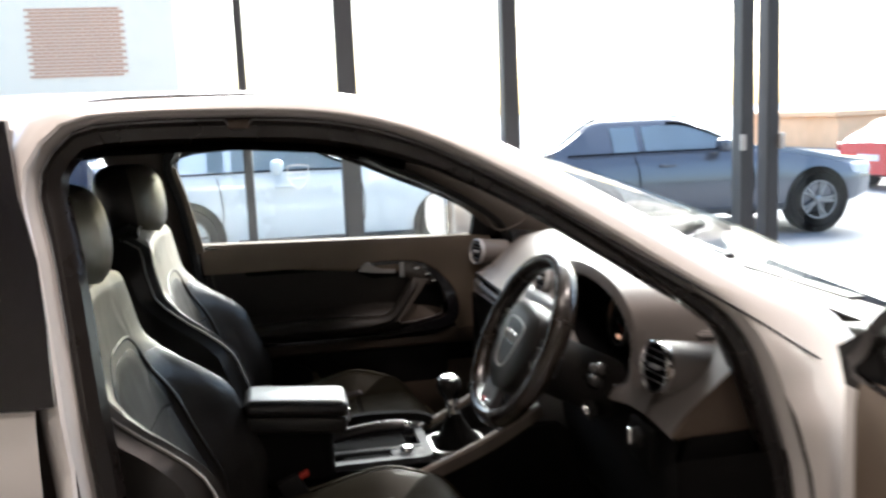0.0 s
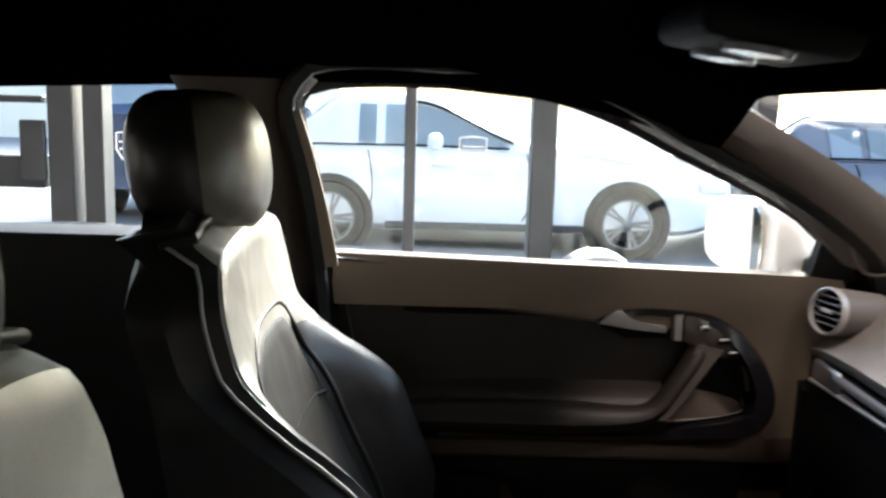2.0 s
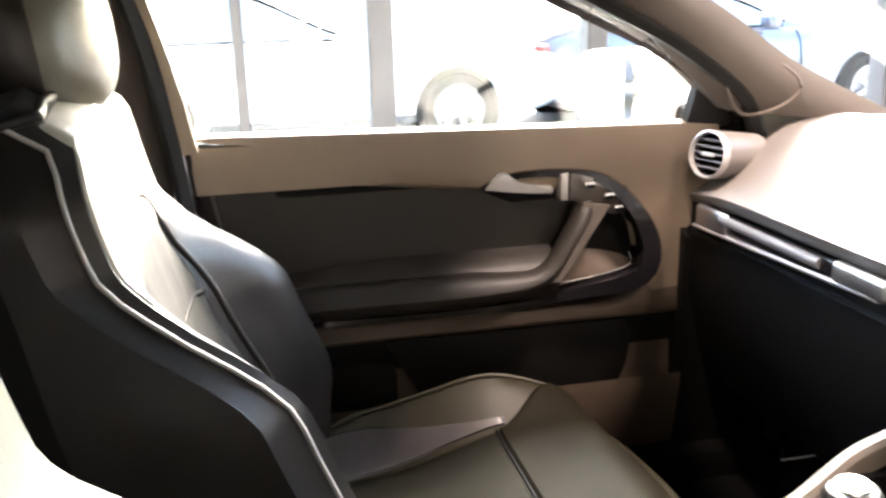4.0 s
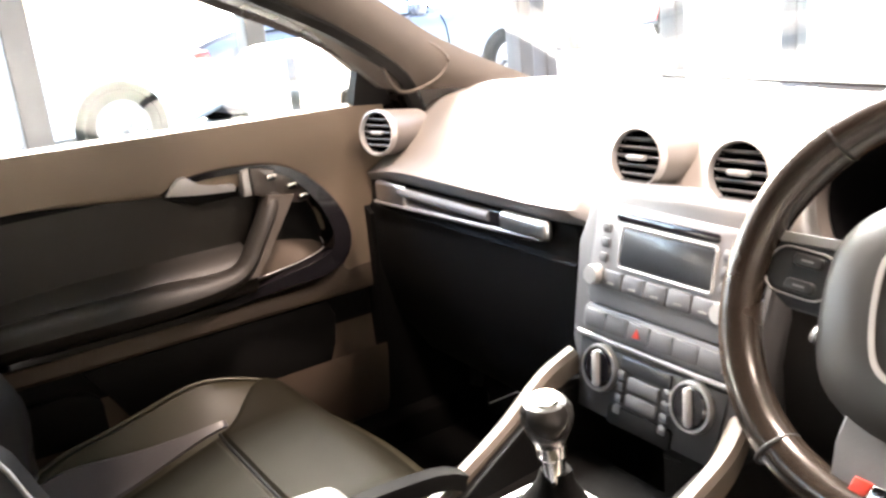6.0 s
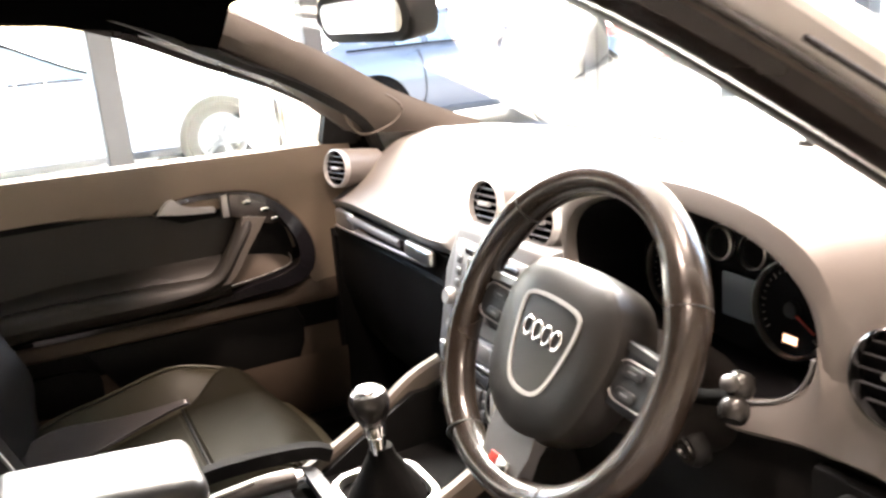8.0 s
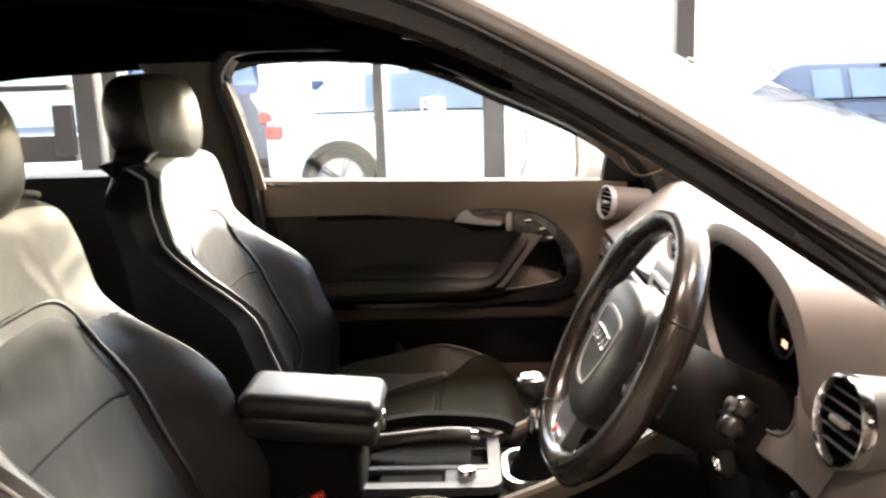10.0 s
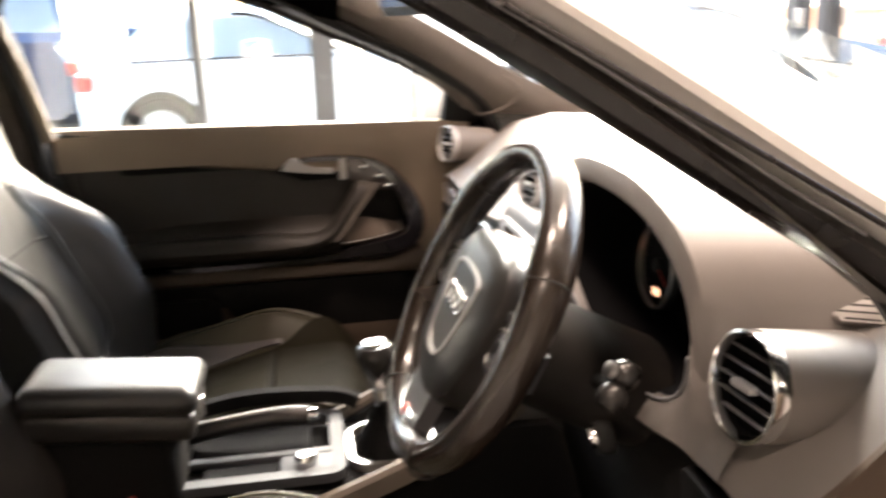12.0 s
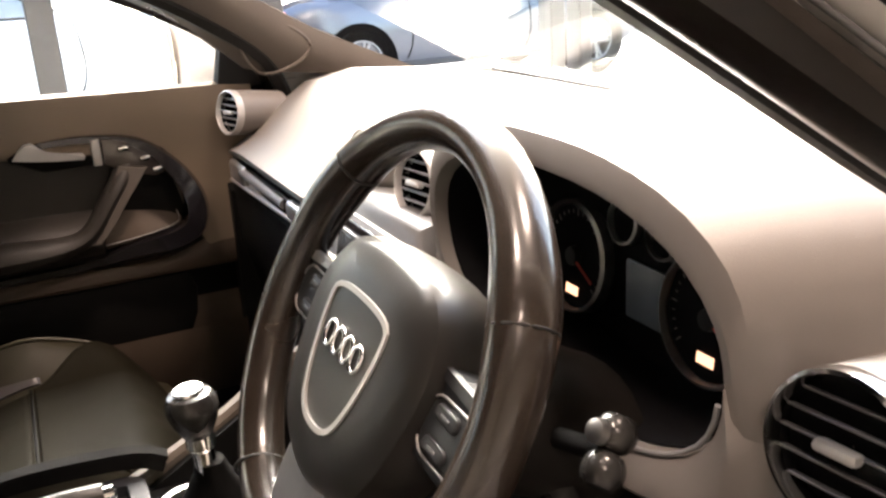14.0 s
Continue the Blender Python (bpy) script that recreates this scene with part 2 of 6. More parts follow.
def rbox(cx, cy, cz, sx, sy, sz, r=0.01, seg=2, m=None, bm=None):
    """A box with rounded edges; m turns it about its centre."""
    bm = bm or bmesh.new()
    made = bmesh.ops.create_cube(bm, size=1.0)["verts"]
    for v in made:
        v.co = Vector((v.co.x * sx, v.co.y * sy, v.co.z * sz))
    r = min(r, 0.49 * min(sx, sy, sz))
    if r > 0:
        es = list({e for v in made for e in v.link_edges})
        out = bmesh.ops.bevel(bm, geom=es, offset=r, segments=seg, profile=0.5, affect="EDGES")
        made = list({v for f in out["faces"] for v in f.verts} | {v for v in made if v.is_valid})
    t = Matrix.Translation((cx, cy, cz)) @ (m or Matrix.Identity(4))
    for v in made:
        v.co = t @ v.co
    return bm


def lathe(profile, n, m, bm=None, cap=True):
    """Turns (radius, height) pairs about the z axis of m."""
    bm = bm or bmesh.new()
    rings = [[m @ Vector((r * math.cos(a), r * math.sin(a), h)) for a in [2 * math.pi * k / n for k in range(n)]] for r, h in profile]
    vs = add_grid(bm, rings, close_u=True)
    if cap:
        bm.faces.new(vs[0])
        bm.faces.new(vs[-1])
    return bm


def spline(pts, n, closed=False):
    """n points on a smooth curve through pts, evenly spaced."""
    P = [Vector(p) for p in pts]
    k, dense = len(P), []
    for i in range(k if closed else k - 1):
        p0, p1, p2, p3 = (P[(i - 1) % k] if closed or i else P[0], P[i], P[(i + 1) % k], P[(i + 2) % k] if closed or i + 2 < k else P[-1])
        for s in range(12):
            t = s / 12
            dense.append(0.5 * ((2 * p1) + (p2 - p0) * t + (2 * p0 - 5 * p1 + 4 * p2 - p3) * t * t + (3 * p1 - p0 - 3 * p2 + p3) * t ** 3))
    if closed:
        dense.append(dense[0])
    else:
        dense.append(P[-1])
    d = [0.0]
    for a, b in zip(dense, dense[1:]):
        d.append(d[-1] + (b - a).length)
    out, j = [], 0
    for i in range(n):
        want = d[-1] * i / (n if closed else n - 1)
        while j < len(d) - 2 and d[j + 1] < want:
            j += 1
        f = (want - d[j]) / max(1e-9, d[j + 1] - d[j])
        out.append(dense[j].lerp(dense[j + 1], min(1, f)))
    return out


def sweep(path, section, closed=False, up=(0, 0, 1), bm=None, cap=True, taper=None):
    """Carries a section of (side, up) offsets, or a radius, along a path."""
    if isinstance(section, (int, float)):
        section = [(section * math.cos(a), section * math.sin(a)) for a in [2 * math.pi * k / 10 for k in range(10)]]
    P, n = [Vector(p) for p in path], len(path)
    rings, up = [], Vector(up)
    for i, p in enumerate(P):
        d = (P[(i + 1) % n] - P[i - 1]) if closed else (P[min(i + 1, n - 1)] - P[max(i - 1, 0)])
        d.normalize()
        side = d.cross(up).normalized()
        u = side.cross(d)
        k = taper(i / (n - 1)) if taper else 1.0
        rings.append([p + side * a * k + u * b * k for a, b in section])
    bm = bm or bmesh.new()
    vs = add_grid(bm, rings, close_u=True, close_v=closed)
    if cap and not closed:
        bm.faces.new(vs[0])
        bm.faces.new(vs[-1])
    return bm


def slab(outline, place, t0, t1, r=0.0, seg=2, bm=None):
    """A plate: a closed outline of 2D points, put into space by place(a, b, depth), between two depths."""
    bm = bm or bmesh.new()
    lo = [bm.verts.new(place(a, b, t0)) for a, b in outline]
    hi = [bm.verts.new(place(a, b, t1)) for a, b in outline]
    k = len(outline)
    f0, f1 = bm.faces.new(lo), bm.faces.new(hi)
    sides = [bm.faces.new((lo[i], lo[(i + 1) % k], hi[(i + 1) % k], hi[i])) for i in range(k)]
    if r > 0:
        bmesh.ops.bevel(bm, geom=list(f1.edges), offset=r, segments=seg, profile=0.5, affect="EDGES")
    return bm


def rounded(w, h, r, n=5):
    """A rounded rectangle's outline about 0, 0."""
    out = []
    for sx, sy, a0 in ((1, 1, 0), (-1, 1, 90), (-1, -1, 180), (1, -1, 270)):
        for k in range(n):
            a = radians(a0 + 90 * k / (n - 1))
            out.append((sx * (w / 2 - r) + r * math.cos(a), sy * (h / 2 - r) + r * math.sin(a)))
    return out


def smoothstep(a, b, x):
    t = max(0.0, min(1.0, (x - a) / (b - a)))
    return t * t * (3 - 2 * t)


def frame_at(origin, x, y):
    """A pose whose x and y axes point along the given ways."""
    x = Vector(x).normalized()
    z = x.cross(Vector(y)).normalized()
    y = z.cross(x)
    return Matrix.Translation(origin) @ Matrix((x, y, z)).transposed().to_4x4()


def wheel_parts(car, x, y, z, r, side, spokes=5, rim_mat=None):
    """A road wheel: tyre, rim with spokes and hub."""
    m = frame_at((x, y, z), (1, 0, 0), (0, 0, 1)) if side < 0 else frame_at((x, y, z), (-1, 0, 0), (0, 0, 1))
    w = 0.11
    ty = part("wheel", lathe([(r * 0.66, -w), (r * 0.93, -w), (r, -w * 0.7), (r, w * 0.7), (r * 0.93, w), (r * 0.66, w), (r * 0.63, 0.02)], 36, m, cap=False), TYRE, car, "black tyre on a silver alloy wheel")
    part("rim", lathe([(r * 0.58, -w * 0.2), (r * 0.63, w), (r * 0.68, w * 1.01), (r * 0.68, w * 0.8)], 36, m, cap=False), rim_mat or ALU, ty)
    part("brake_disc", lathe([(0.02, 0.0), (r * 0.5, 0.0), (r * 0.5, 0.012), (0.02, 0.012)], 24, m), MULLION, ty)
    bm = bmesh.new()
    for k in range(spokes):
        a = 2 * math.pi * k / spokes
        for da in (-0.13, 0.13):
            rr = Matrix.Rotation(a + da, 4, "Z")
            loft([[m @ rr @ Vector((px, sy * wd, pz)) for sy, pz in ((-1, w * 0.72), (1, w * 0.72), (1, w * 0.9), (-1, w * 0.9))] for px, wd in ((r * 0.08, r * 0.055), (r * 0.4, r * 0.035), (r * 0.68, r * 0.045))], bm=bm)
    part("spokes", bm, rim_mat or ALU, ty)
    part("hub_cap", lathe([(r * 0.14, w * 0.7), (r * 0.14, w * 0.92), (r * 0.1, w * 0.98), (0.004, w * 0.98)], 20, m), rim_mat or ALU, ty)


# ---- the showroom and the forecourt ----
GLASS_Y = 2.9


def ground_z(x, y):
    """The forecourt falls gently away along the street."""
    fall = -0.025 * max(0.0, x + 1.0) if x < 12 else -0.325
    return -0.02 + fall * smoothstep(GLASS_Y + 0.3, GLASS_Y + 3.0, y)


def build_ground():
    bm = bmesh.new()
    xs = [-900, -300, -100, -40, -20, -10] + [-8 + k for k in range(24)] + [18, 22, 30, 60, 120, 300, 900]
    ys = [-900, -300, -100, -40, -20, -10, -8, 0] + [2.5 + 0.4 * k for k in range(12)] + [9, 12, 16, 25, 40, 80, 200, 900]
    add_grid(bm, [[(x, y, ground_z(x, y)) for x in xs] for y in ys])
    tagged(part("ground", bm, ASPHALT), "pale grey asphalt forecourt sloping along the street", "ground", kind="structure")


build_ground()
_b = rbox(-1.2, -2.6, -0.008, 11.4, 10.9, 0.016, 0.0)
floor = tagged(part("floor", _b, FLOOR_TILE), "grey polished showroom tile floor", "floor", kind="structure")
_b = rbox(-1.2, -2.6, 5.85, 11.8, 11.3, 0.3, 0.0)
tagged(part("ceiling", _b, CEILING), "white showroom ceiling", "ceiling", kind="structure")
# Unseen walls; the one at x 4.5 is added to block near-side light.
for _n, _c, _s in (("wall_back", (-1.2, -8.1, 2.85), (11.8, 0.2, 5.7)), ("wall_side", (-7.1, -2.6, 2.85), (0.2, 10.8, 5.7)), ("wall_light_block", (4.5, -4.55, 2.85), (0.2, 7.0, 5.7))):
    tagged(part(_n, rbox(*_c, *_s, 0.0), WALL_PAINT), "plain grey showroom wall, added out of view", "wall", kind="structure")

# the glazed front: dark mullions, two door stiles, transoms and panes
glazing = thing("window_1", "tall showroom glazing in dark grey metal frames", "window", kind="structure")
MULLIONS = [(-6.6, 0.1), (-4.4, 0.1), (-1.92, 0.1), (-1.79, 0.08), (-0.525, 0.045), (0.015, 0.1), (0.905, 0.085), (2.30, 0.08), (2.46, 0.075), (3.4, 0.08), (4.5, 0.12)]
for _x, _w in MULLIONS:
    part("mullion", rbox(_x, GLASS_Y, 2.85, _w, 0.12, 5.7, 0.006, 1), MULLION, glazing)
for _z in (0.06, 2.75, 5.64):
    part("transom", rbox(-1.05, GLASS_Y + 0.004, _z, 11.0, 0.10, 0.12, 0.006, 1), MULLION, glazing)
for (_x0, _w0), (_x1, _w1) in zip(MULLIONS, MULLIONS[1:]):
    _a, _c = _x0 + _w0 / 2, _x1 - _w1 / 2
    if _c - _a > 0.12:
        _p = part("pane", rbox((_a + _c) / 2, GLASS_Y, 2.85, _c - _a, 0.012, 5.5, 0.0), GLASS, glazing)
        _p.visible_shadow = False
# the side door of the glazing with a mid rail and lock box
for _z, _h in ((0.93, 0.13), (1.22, 0.03)):
    part("rail", rbox(-2.6, GLASS_Y - 0.004, _z, 1.2, 0.07, _h, 0.005, 1), MULLION, glazing)
part("lock_box", rbox(-2.02, GLASS_Y - 0.075, 1.02, 0.10, 0.03, 0.24, 0.006, 1), MULLION, glazing)
for _x in (2.26, 2.50):
    part("handle", rbox(_x, GLASS_Y - 0.075, 1.12, 0.03, 0.03, 0.09, 0.004, 1), SILVER, glazing, "silver lever handle")
end_glazing = thing("window_2", "glazed end of the showroom in dark grey frames", "window", kind="structure")
for _y in (-0.95, 0.2, 1.6):
    part("mullion", rbox(4.5, _y, 2.85, 0.12, 0.1, 5.7, 0.006, 1), MULLION, end_glazing)
for _z in (0.06, 2.75, 5.64):
    part("transom", rbox(4.504, 0.97, _z, 0.10, 3.74, 0.12, 0.006, 1), MULLION, end_glazing)
for _y0, _y1 in zip((-0.95, 0.2), (0.2, 2.9)):
    _p = part("pane", rbox(4.5, (_y0 + _y1) / 2, 2.85, 0.012, _y1 - _y0 - 0.1, 5.5, 0.0), GLASS, end_glazing)
    _p.visible_shadow = False
for _x, _y in PANELS:
    _l = thing("ceiling_light", "square white ceiling light panel in a thin frame, unseen, added to light the near side", "ceiling light", "showroom ceiling lights")
    part("frame", rbox(_x, _y, 5.685, 1.25, 0.65, 0.03, 0.004, 1), SILVER, _l)
    part("diffuser", rbox(_x, _y, 5.668, 1.15, 0.55, 0.01, 0.002, 1), PANEL_GLOW, _l)


def shield(x, z, s):
    """A frosted outline of a shield with two bars, on the inside of the pane."""
    d = thing("glass_decal", "frosted white shield outline stuck on the showroom glass", "decal", "shields on the glass")
    out = [(-0.5, 0.5), (0, 0.56), (0.5, 0.5), (0.5, -0.1), (0.3, -0.42), (0, -0.62), (-0.3, -0.42), (-0.5, -0.1)]
    ring = [(x + a * s, GLASS_Y - 0.009, z + b * s) for a, b in out]
    part("outline", sweep(ring, [(-0.003, -0.001), (0.003, -0.001), (0.003, 0.001), (-0.003, 0.001)], closed=True, up=(0, 1, 0)), DECAL, d, smooth=False)
    for k in (0.18, -0.08):
        part("bar", rbox(x, GLASS_Y - 0.009, z + k * s, s * 0.8, 0.002, 0.006, 0.0), DECAL, d, smooth=False)


for _x, _z in ((-1.66, 1.04), (-0.27, 1.06), (-1.36, 1.33), (-0.76, 1.36)):
    shield(_x, _z, 0.11)


def display_wheel(x, y, z0, r):
    """A bare alloy wheel standing upright on a low black plinth."""
    stand = thing("display_stand", "low black display stand on the showroom floor", "stand")
    part("plinth", rbox(x, y, z0 / 2, 0.36, 0.26, z0, 0.012, 2), TRIM_DARK, stand)
    part("top_plate", rbox(x, y, z0 + 0.006, 0.38, 0.28, 0.012, 0.004, 1), MULLION, stand)
    m = frame_at((x, y, z0 + 0.012 + r), (1, 0, 0), (0, 0, 1))
    w = thing("alloy_wheel", "bare silver many-spoked alloy wheel on a low stand", "wheel")
    part("rim", lathe([(r * 0.93, -0.09), (r, -0.09), (r, -0.08), (r * 0.94, -0.05), (r * 0.92, 0.05), (r, 0.085), (r, 0.095), (r * 0.93, 0.095), (r * 0.89, 0.05), (r * 0.89, -0.05)], 48, m, cap=False), DARK_RIM, w)
    for k in range(10):
        q = m @ Matrix.Rotation(2 * math.pi * k / 10, 4, "Z")
        part("spoke", loft([[q @ Vector((px, sy * wd, pz)) for sy, pz in ((-1, 0.055), (1, 0.055), (1, 0.078), (-1, 0.078))] for px, wd in ((r * 0.16, 0.012), (r * 0.5, 0.008), (r * 0.92, 0.011))]), DARK_RIM, w)
    part("hub", lathe([(r * 0.2, 0.03), (r * 0.2, 0.076), (r * 0.14, 0.084), (0.004, 0.084)], 24, m), DARK_RIM, w)


display_wheel(0.20, 2.55, 0.325, 0.19)


# ---- the street ----
def brick_building(name, x0, x1, y0, z1, label, material, levels=()):
    b = thing(name, label, "building", at=(0.5 * (x0 + x1), y0 + 3, -1.0))
    b.location = (0, 0, 0)
    part("wall", rbox((x0 + x1) / 2, y0 + 3, z1 / 2 - 0.6, x1 - x0, 6, z1 + 1.2, 0.02, 1), material, b)
    part("roof", rbox((x0 + x1) / 2, y0 + 3, z1 + 0.1, x1 - x0 + 0.4, 6.4, 0.2, 0.03, 1), material, b)
    for k in range(int((x1 - x0) / 3)):
        for z in levels:
            if z + 1.6 < z1:
                w = part("window", rbox(x0 + 1.6 + 3 * k, y0 - 0.02, z + 0.7, 1.3, 0.08, 1.5, 0.01, 1), WALL_PAINT, b)
                part("pane", rbox(x0 + 1.6 + 3 * k, y0 - 0.055, z + 0.7, 1.14, 0.02, 1.34, 0.0), CAR_GLASS, w)
                part("sill", rbox(x0 + 1.6 + 3 * k, y0 - 0.06, z - 0.1, 1.5, 0.16, 0.08, 0.01, 1), WALL_PAINT, w)
    return b


far_building = brick_building("brick_building", -16, -3.0, 24, 5.6, "brick building across the street, paled by glare put into its colour", GLARE_BRICK)
brick_building("low_building", 18.5, 38, 26, 0.75, "low orange brick building at the far side of the yard", BRICK_M)


# courses of red brick that show on the building across the street
for _r in range(21):
    for _c in range(10):
        part("brick", rbox(-6.75 + 0.243 * _c + 0.12 * (_r % 2), 23.99, 2.86 + 0.088 * _r, 0.225, 0.03, 0.062, 0.0), REDDISH_BRICK, far_building, smooth=False)
# ---- the car that the camera enters: body ----
car = thing("car", "white three-door hatchback in the showroom, driver's door open, black leather interior", "car")


def side_y(z):
    """The half width of the cabin's side at a height: the glass leans in above the waist."""
    return 0.745 - 0.30 * max(0.0, z - 0.97)


def lowered(side, z):
    """The far side's window line lies a little lower under the roof."""
    return z - 0.034 * smoothstep(1.08, 1.25, z) if side > 0 else z


# the door opening, (x, z), from the sill's rear corner up over the roof and down the windscreen pillar
OPENING = [(-0.58, 0.36), (-0.605, 0.62), (-0.615, 0.887), (-0.646, 1.157), (-0.665, 1.274), (-0.638, 1.326), (-0.588, 1.348), (-0.414, 1.349), (-0.279, 1.339), (-0.164, 1.309), (-0.049, 1.252), (0.059, 1.186), (0.184, 1.102), (0.268, 1.045), (0.314, 0.984), (0.368, 0.824), (0.383, 0.749), (0.398, 0.60), (0.395, 0.40), (0.33, 0.33), (-0.50, 0.33)]
N_OPEN = 120
OPEN = spline([(x, 0, z) for x, z in OPENING], N_OPEN, closed=True)


def outward(i):
    d = OPEN[(i + 1) % N_OPEN] - OPEN[i - 1]
    return Vector((-d.z, 0, d.x)).normalized()


def band(side, offsets):
    """A closed band round the door opening: each offset is (out, in): metres away from the opening and towards the cabin."""
    rows = []
    for i, p in enumerate(OPEN):
        o = outward(i)
        row = []
        for out, inw in offsets:
            # the near seal narrows along the windscreen pillar
            wide = 1 - 0.25 * smoothstep(-0.25, 0.0, p.x) * smoothstep(0.95, 1.05, p.z) if side < 0 and out < 0 else 1
            q = p + o * out * wide
            zq = lowered(side, q.z)
            row.append((q.x, side * (side_y(zq) - inw), zq))
        rows.append(row)
    bm = bmesh.new()
    add_grid(bm, rows, close_v=True)
    return bm


for _s in (-1, 1):
    # a round double-lipped seal, the painted jamb outside it and the trim inside it
    part("door_seal", band(_s, [(-0.010, 0.045), (-0.026, 0.030), (-0.030, 0.014), (-0.022, 0.0), (-0.006, -0.006), (0.004, 0.004), (0.010, 0.018), (0.006, 0.036), (-0.010, 0.045)]), RUBBER, car, "dark rubber door seal")
    part("door_jamb", band(_s, [(0.003, 0.020), (0.006, 0.004), (0.010, -0.008), (0.013, -0.016), (0.015, -0.030)]), WHITE_PAINT, car)
    part("inner_seal", band(_s, [(-0.012, 0.044), (-0.020, 0.052), (-0.018, 0.066), (-0.004, 0.074), (0.004, 0.068)]), TRIM_DARK, car)

# outer body side: from the jamb to the roof line, the windscreen, the wing and the sill
OUTER = [(-0.66, 0.24), (-0.665, 0.62), (-0.675, 0.887), (-0.70, 1.157), (-0.715, 1.285), (-0.70, 1.365), (-0.62, 1.388), (-0.42, 1.391), (-0.26, 1.383), (-0.135, 1.352), (-0.015, 1.296), (0.10, 1.232), (0.25, 1.145), (0.37, 1.075), (0.47, 1.02), (0.54, 0.90), (0.56, 0.80), (0.57, 0.62), (0.56, 0.40), (0.45, 0.24), (-0.55, 0.24)]
OUT = spline([(x, 0, z) for x, z in OUTER], N_OPEN, closed=True)
for _s in (-1, 1):
    rows = []
    for i, p in enumerate(OPEN):
        q0, q1 = p + outward(i) * 0.015, OUT[i]
        row = []
        for f, inw in ((0, -0.030), (0.10, -0.034), (0.28, -0.032), (0.55, -0.021), (0.8, -0.004), (1.0, 0.018)):
            q = q0.lerp(q1, f)
            row.append((q.x, _s * (side_y(q.z) - inw * (1.0 if q.z > 0.9 else 1.4)), q.z))
        rows.append(row)
    bm = bmesh.new()
    add_grid(bm, rows, close_v=True)
    part("body_side", bm, WHITE_PAINT, car)
    groove = [(0.02, 1.212), (0.213, 1.094), (0.307, 1.036), (0.406, 0.969)]
    part("pillar_groove", sweep(spline([(gx, _s * (side_y(gz) + 0.033), gz) for gx, gz in groove], 24), 0.0020), RUBBER, car)
    # drip rail: a dark strip along the roof edge
    part("roof_strip", sweep([(lambda q: (q.x, _s * (side_y(q.z) + 0.004), q.z))(OPEN[k] + outward(k) * 0.036) for k in range(30, 60)], 0.0030), RUBBER, car)
    edge = [p + outward(k) * 0.002 for k, p in enumerate(OPEN) if p.z > 1.06]
    lip = []
    for a, b in zip(edge, edge[1:]):
        lip += [a.lerp(b, q / 6) for q in range(6)]
    lip = [(p.x, _s * (side_y(p.z) + 0.0085), lowered(_s, p.z) - 0.0095 * (smoothstep(-0.420, -0.416, p.x) - smoothstep(-0.390, -0.386, p.x))) for p in lip]
    part("seal_lip", sweep(lip, 0.0014), RADIO_FACE, car, "pale lip of the door seal with a notch")
    # Brown stands in for the shaded white jamb seen in the notch.
    part("notch_plate", rbox(-0.403, _s * (side_y(1.345) + 0.006), 1.3445, 0.030, 0.006, 0.013, 0.002, 2), BROWN_TRIM, car, "plate in the seal notch, the jamb's shade in its brown")
    # rear quarter: paint below, dark glass above
    rows = []
    for k in range(16):
        X = -0.672 - 1.12 * k / 15
        f = k / 15
        rows.append([(X, _s * (side_y(z) + 0.040 - 0.10 * f * f), z) for z in (0.26, 0.5, 0.75, 0.90, 0.985 + 0.04 * f, 1.0 + 0.04 * f)])
    bm = bmesh.new()
    add_grid(bm, rows)
    part("rear_quarter", bm, WHITE_PAINT, car)
    rows = []
    for k in range(12):
        X = -0.70 - 0.62 * k / 11
        f = k / 11
        rows.append([(X, _s * (side_y(z) + 0.030 - 0.05 * f * f), z) for z in [1.035 + (1.335 - 0.05 * f * f - 1.035) * q / 5 for q in range(6)]])
    bm = bmesh.new()
    add_grid(bm, rows)
    part("quarter_window", bm, DARK_TINT if _s < 0 else TINTED, car).visible_shadow = False
    bm = bmesh.new()
    sweep(spline([(-0.79, _s * (side_y(1.02) + 0.030), 1.02), (-0.79, _s * (side_y(1.18) + 0.030), 1.18), (-0.795, _s * (side_y(1.33) + 0.028), 1.345), (-0.95, _s * (side_y(1.33) + 0.02), 1.34), (-1.24, _s * (side_y(1.3) + 0.0), 1.30), (-1.34, _s * (side_y(1.06) - 0.005), 1.05), (-1.0, _s * (side_y(1.02) + 0.022), 1.022)], 60, closed=True), 0.014, closed=True, bm=bm)
    part("window_surround", bm, RUBBER, car)
    # the upright between the door and the quarter glass
    part("pillar_cover", loft([[(x, _s * (side_y(z) + o), z) for x, o in ((xf, 0.030), (xf, 0.046), (xf - 0.03, 0.051), (-0.80, 0.046), (-0.80, 0.030))] for z, xf in ((1.004, -0.648), (1.10, -0.656), (1.18, -0.666), (1.26, -0.684), (1.362, -0.698))]), PIANO, car, "gloss black pillar cover")
    # rear pillar and tail corner
    rows = []
    for k in range(10):
        X = -1.30 - 0.52 * k / 9
        f = k / 9
        rows.append([(X, _s * (side_y(z) - 0.03 - 0.12 * f * f), z) for z in (1.0 + 0.03 * f, 1.1, 1.2, 1.34 - 0.16 * f)])
    bm = bmesh.new()
    add_grid(bm, rows)
    part("rear_pillar", bm, WHITE_PAINT, car)
    # front wing
    rows = []
    for k in range(14):
        X = 0.545 + 1.25 * k / 13
        f = k / 13
        rows.append([(X, _s * (0.80 + 0.04 * math.sin(math.pi * min(1, f * 1.6)) - 0.22 * f ** 3 - e), z) for z, e in ((0.28, 0.02), (0.5, 0.0), (0.72, 0.0), (0.86 - 0.12 * f, 0.01), (0.93 - 0.16 * f, 0.06))])
    bm = bmesh.new()
    add_grid(bm, rows)
    part("front_wing", bm, WHITE_PAINT, car)
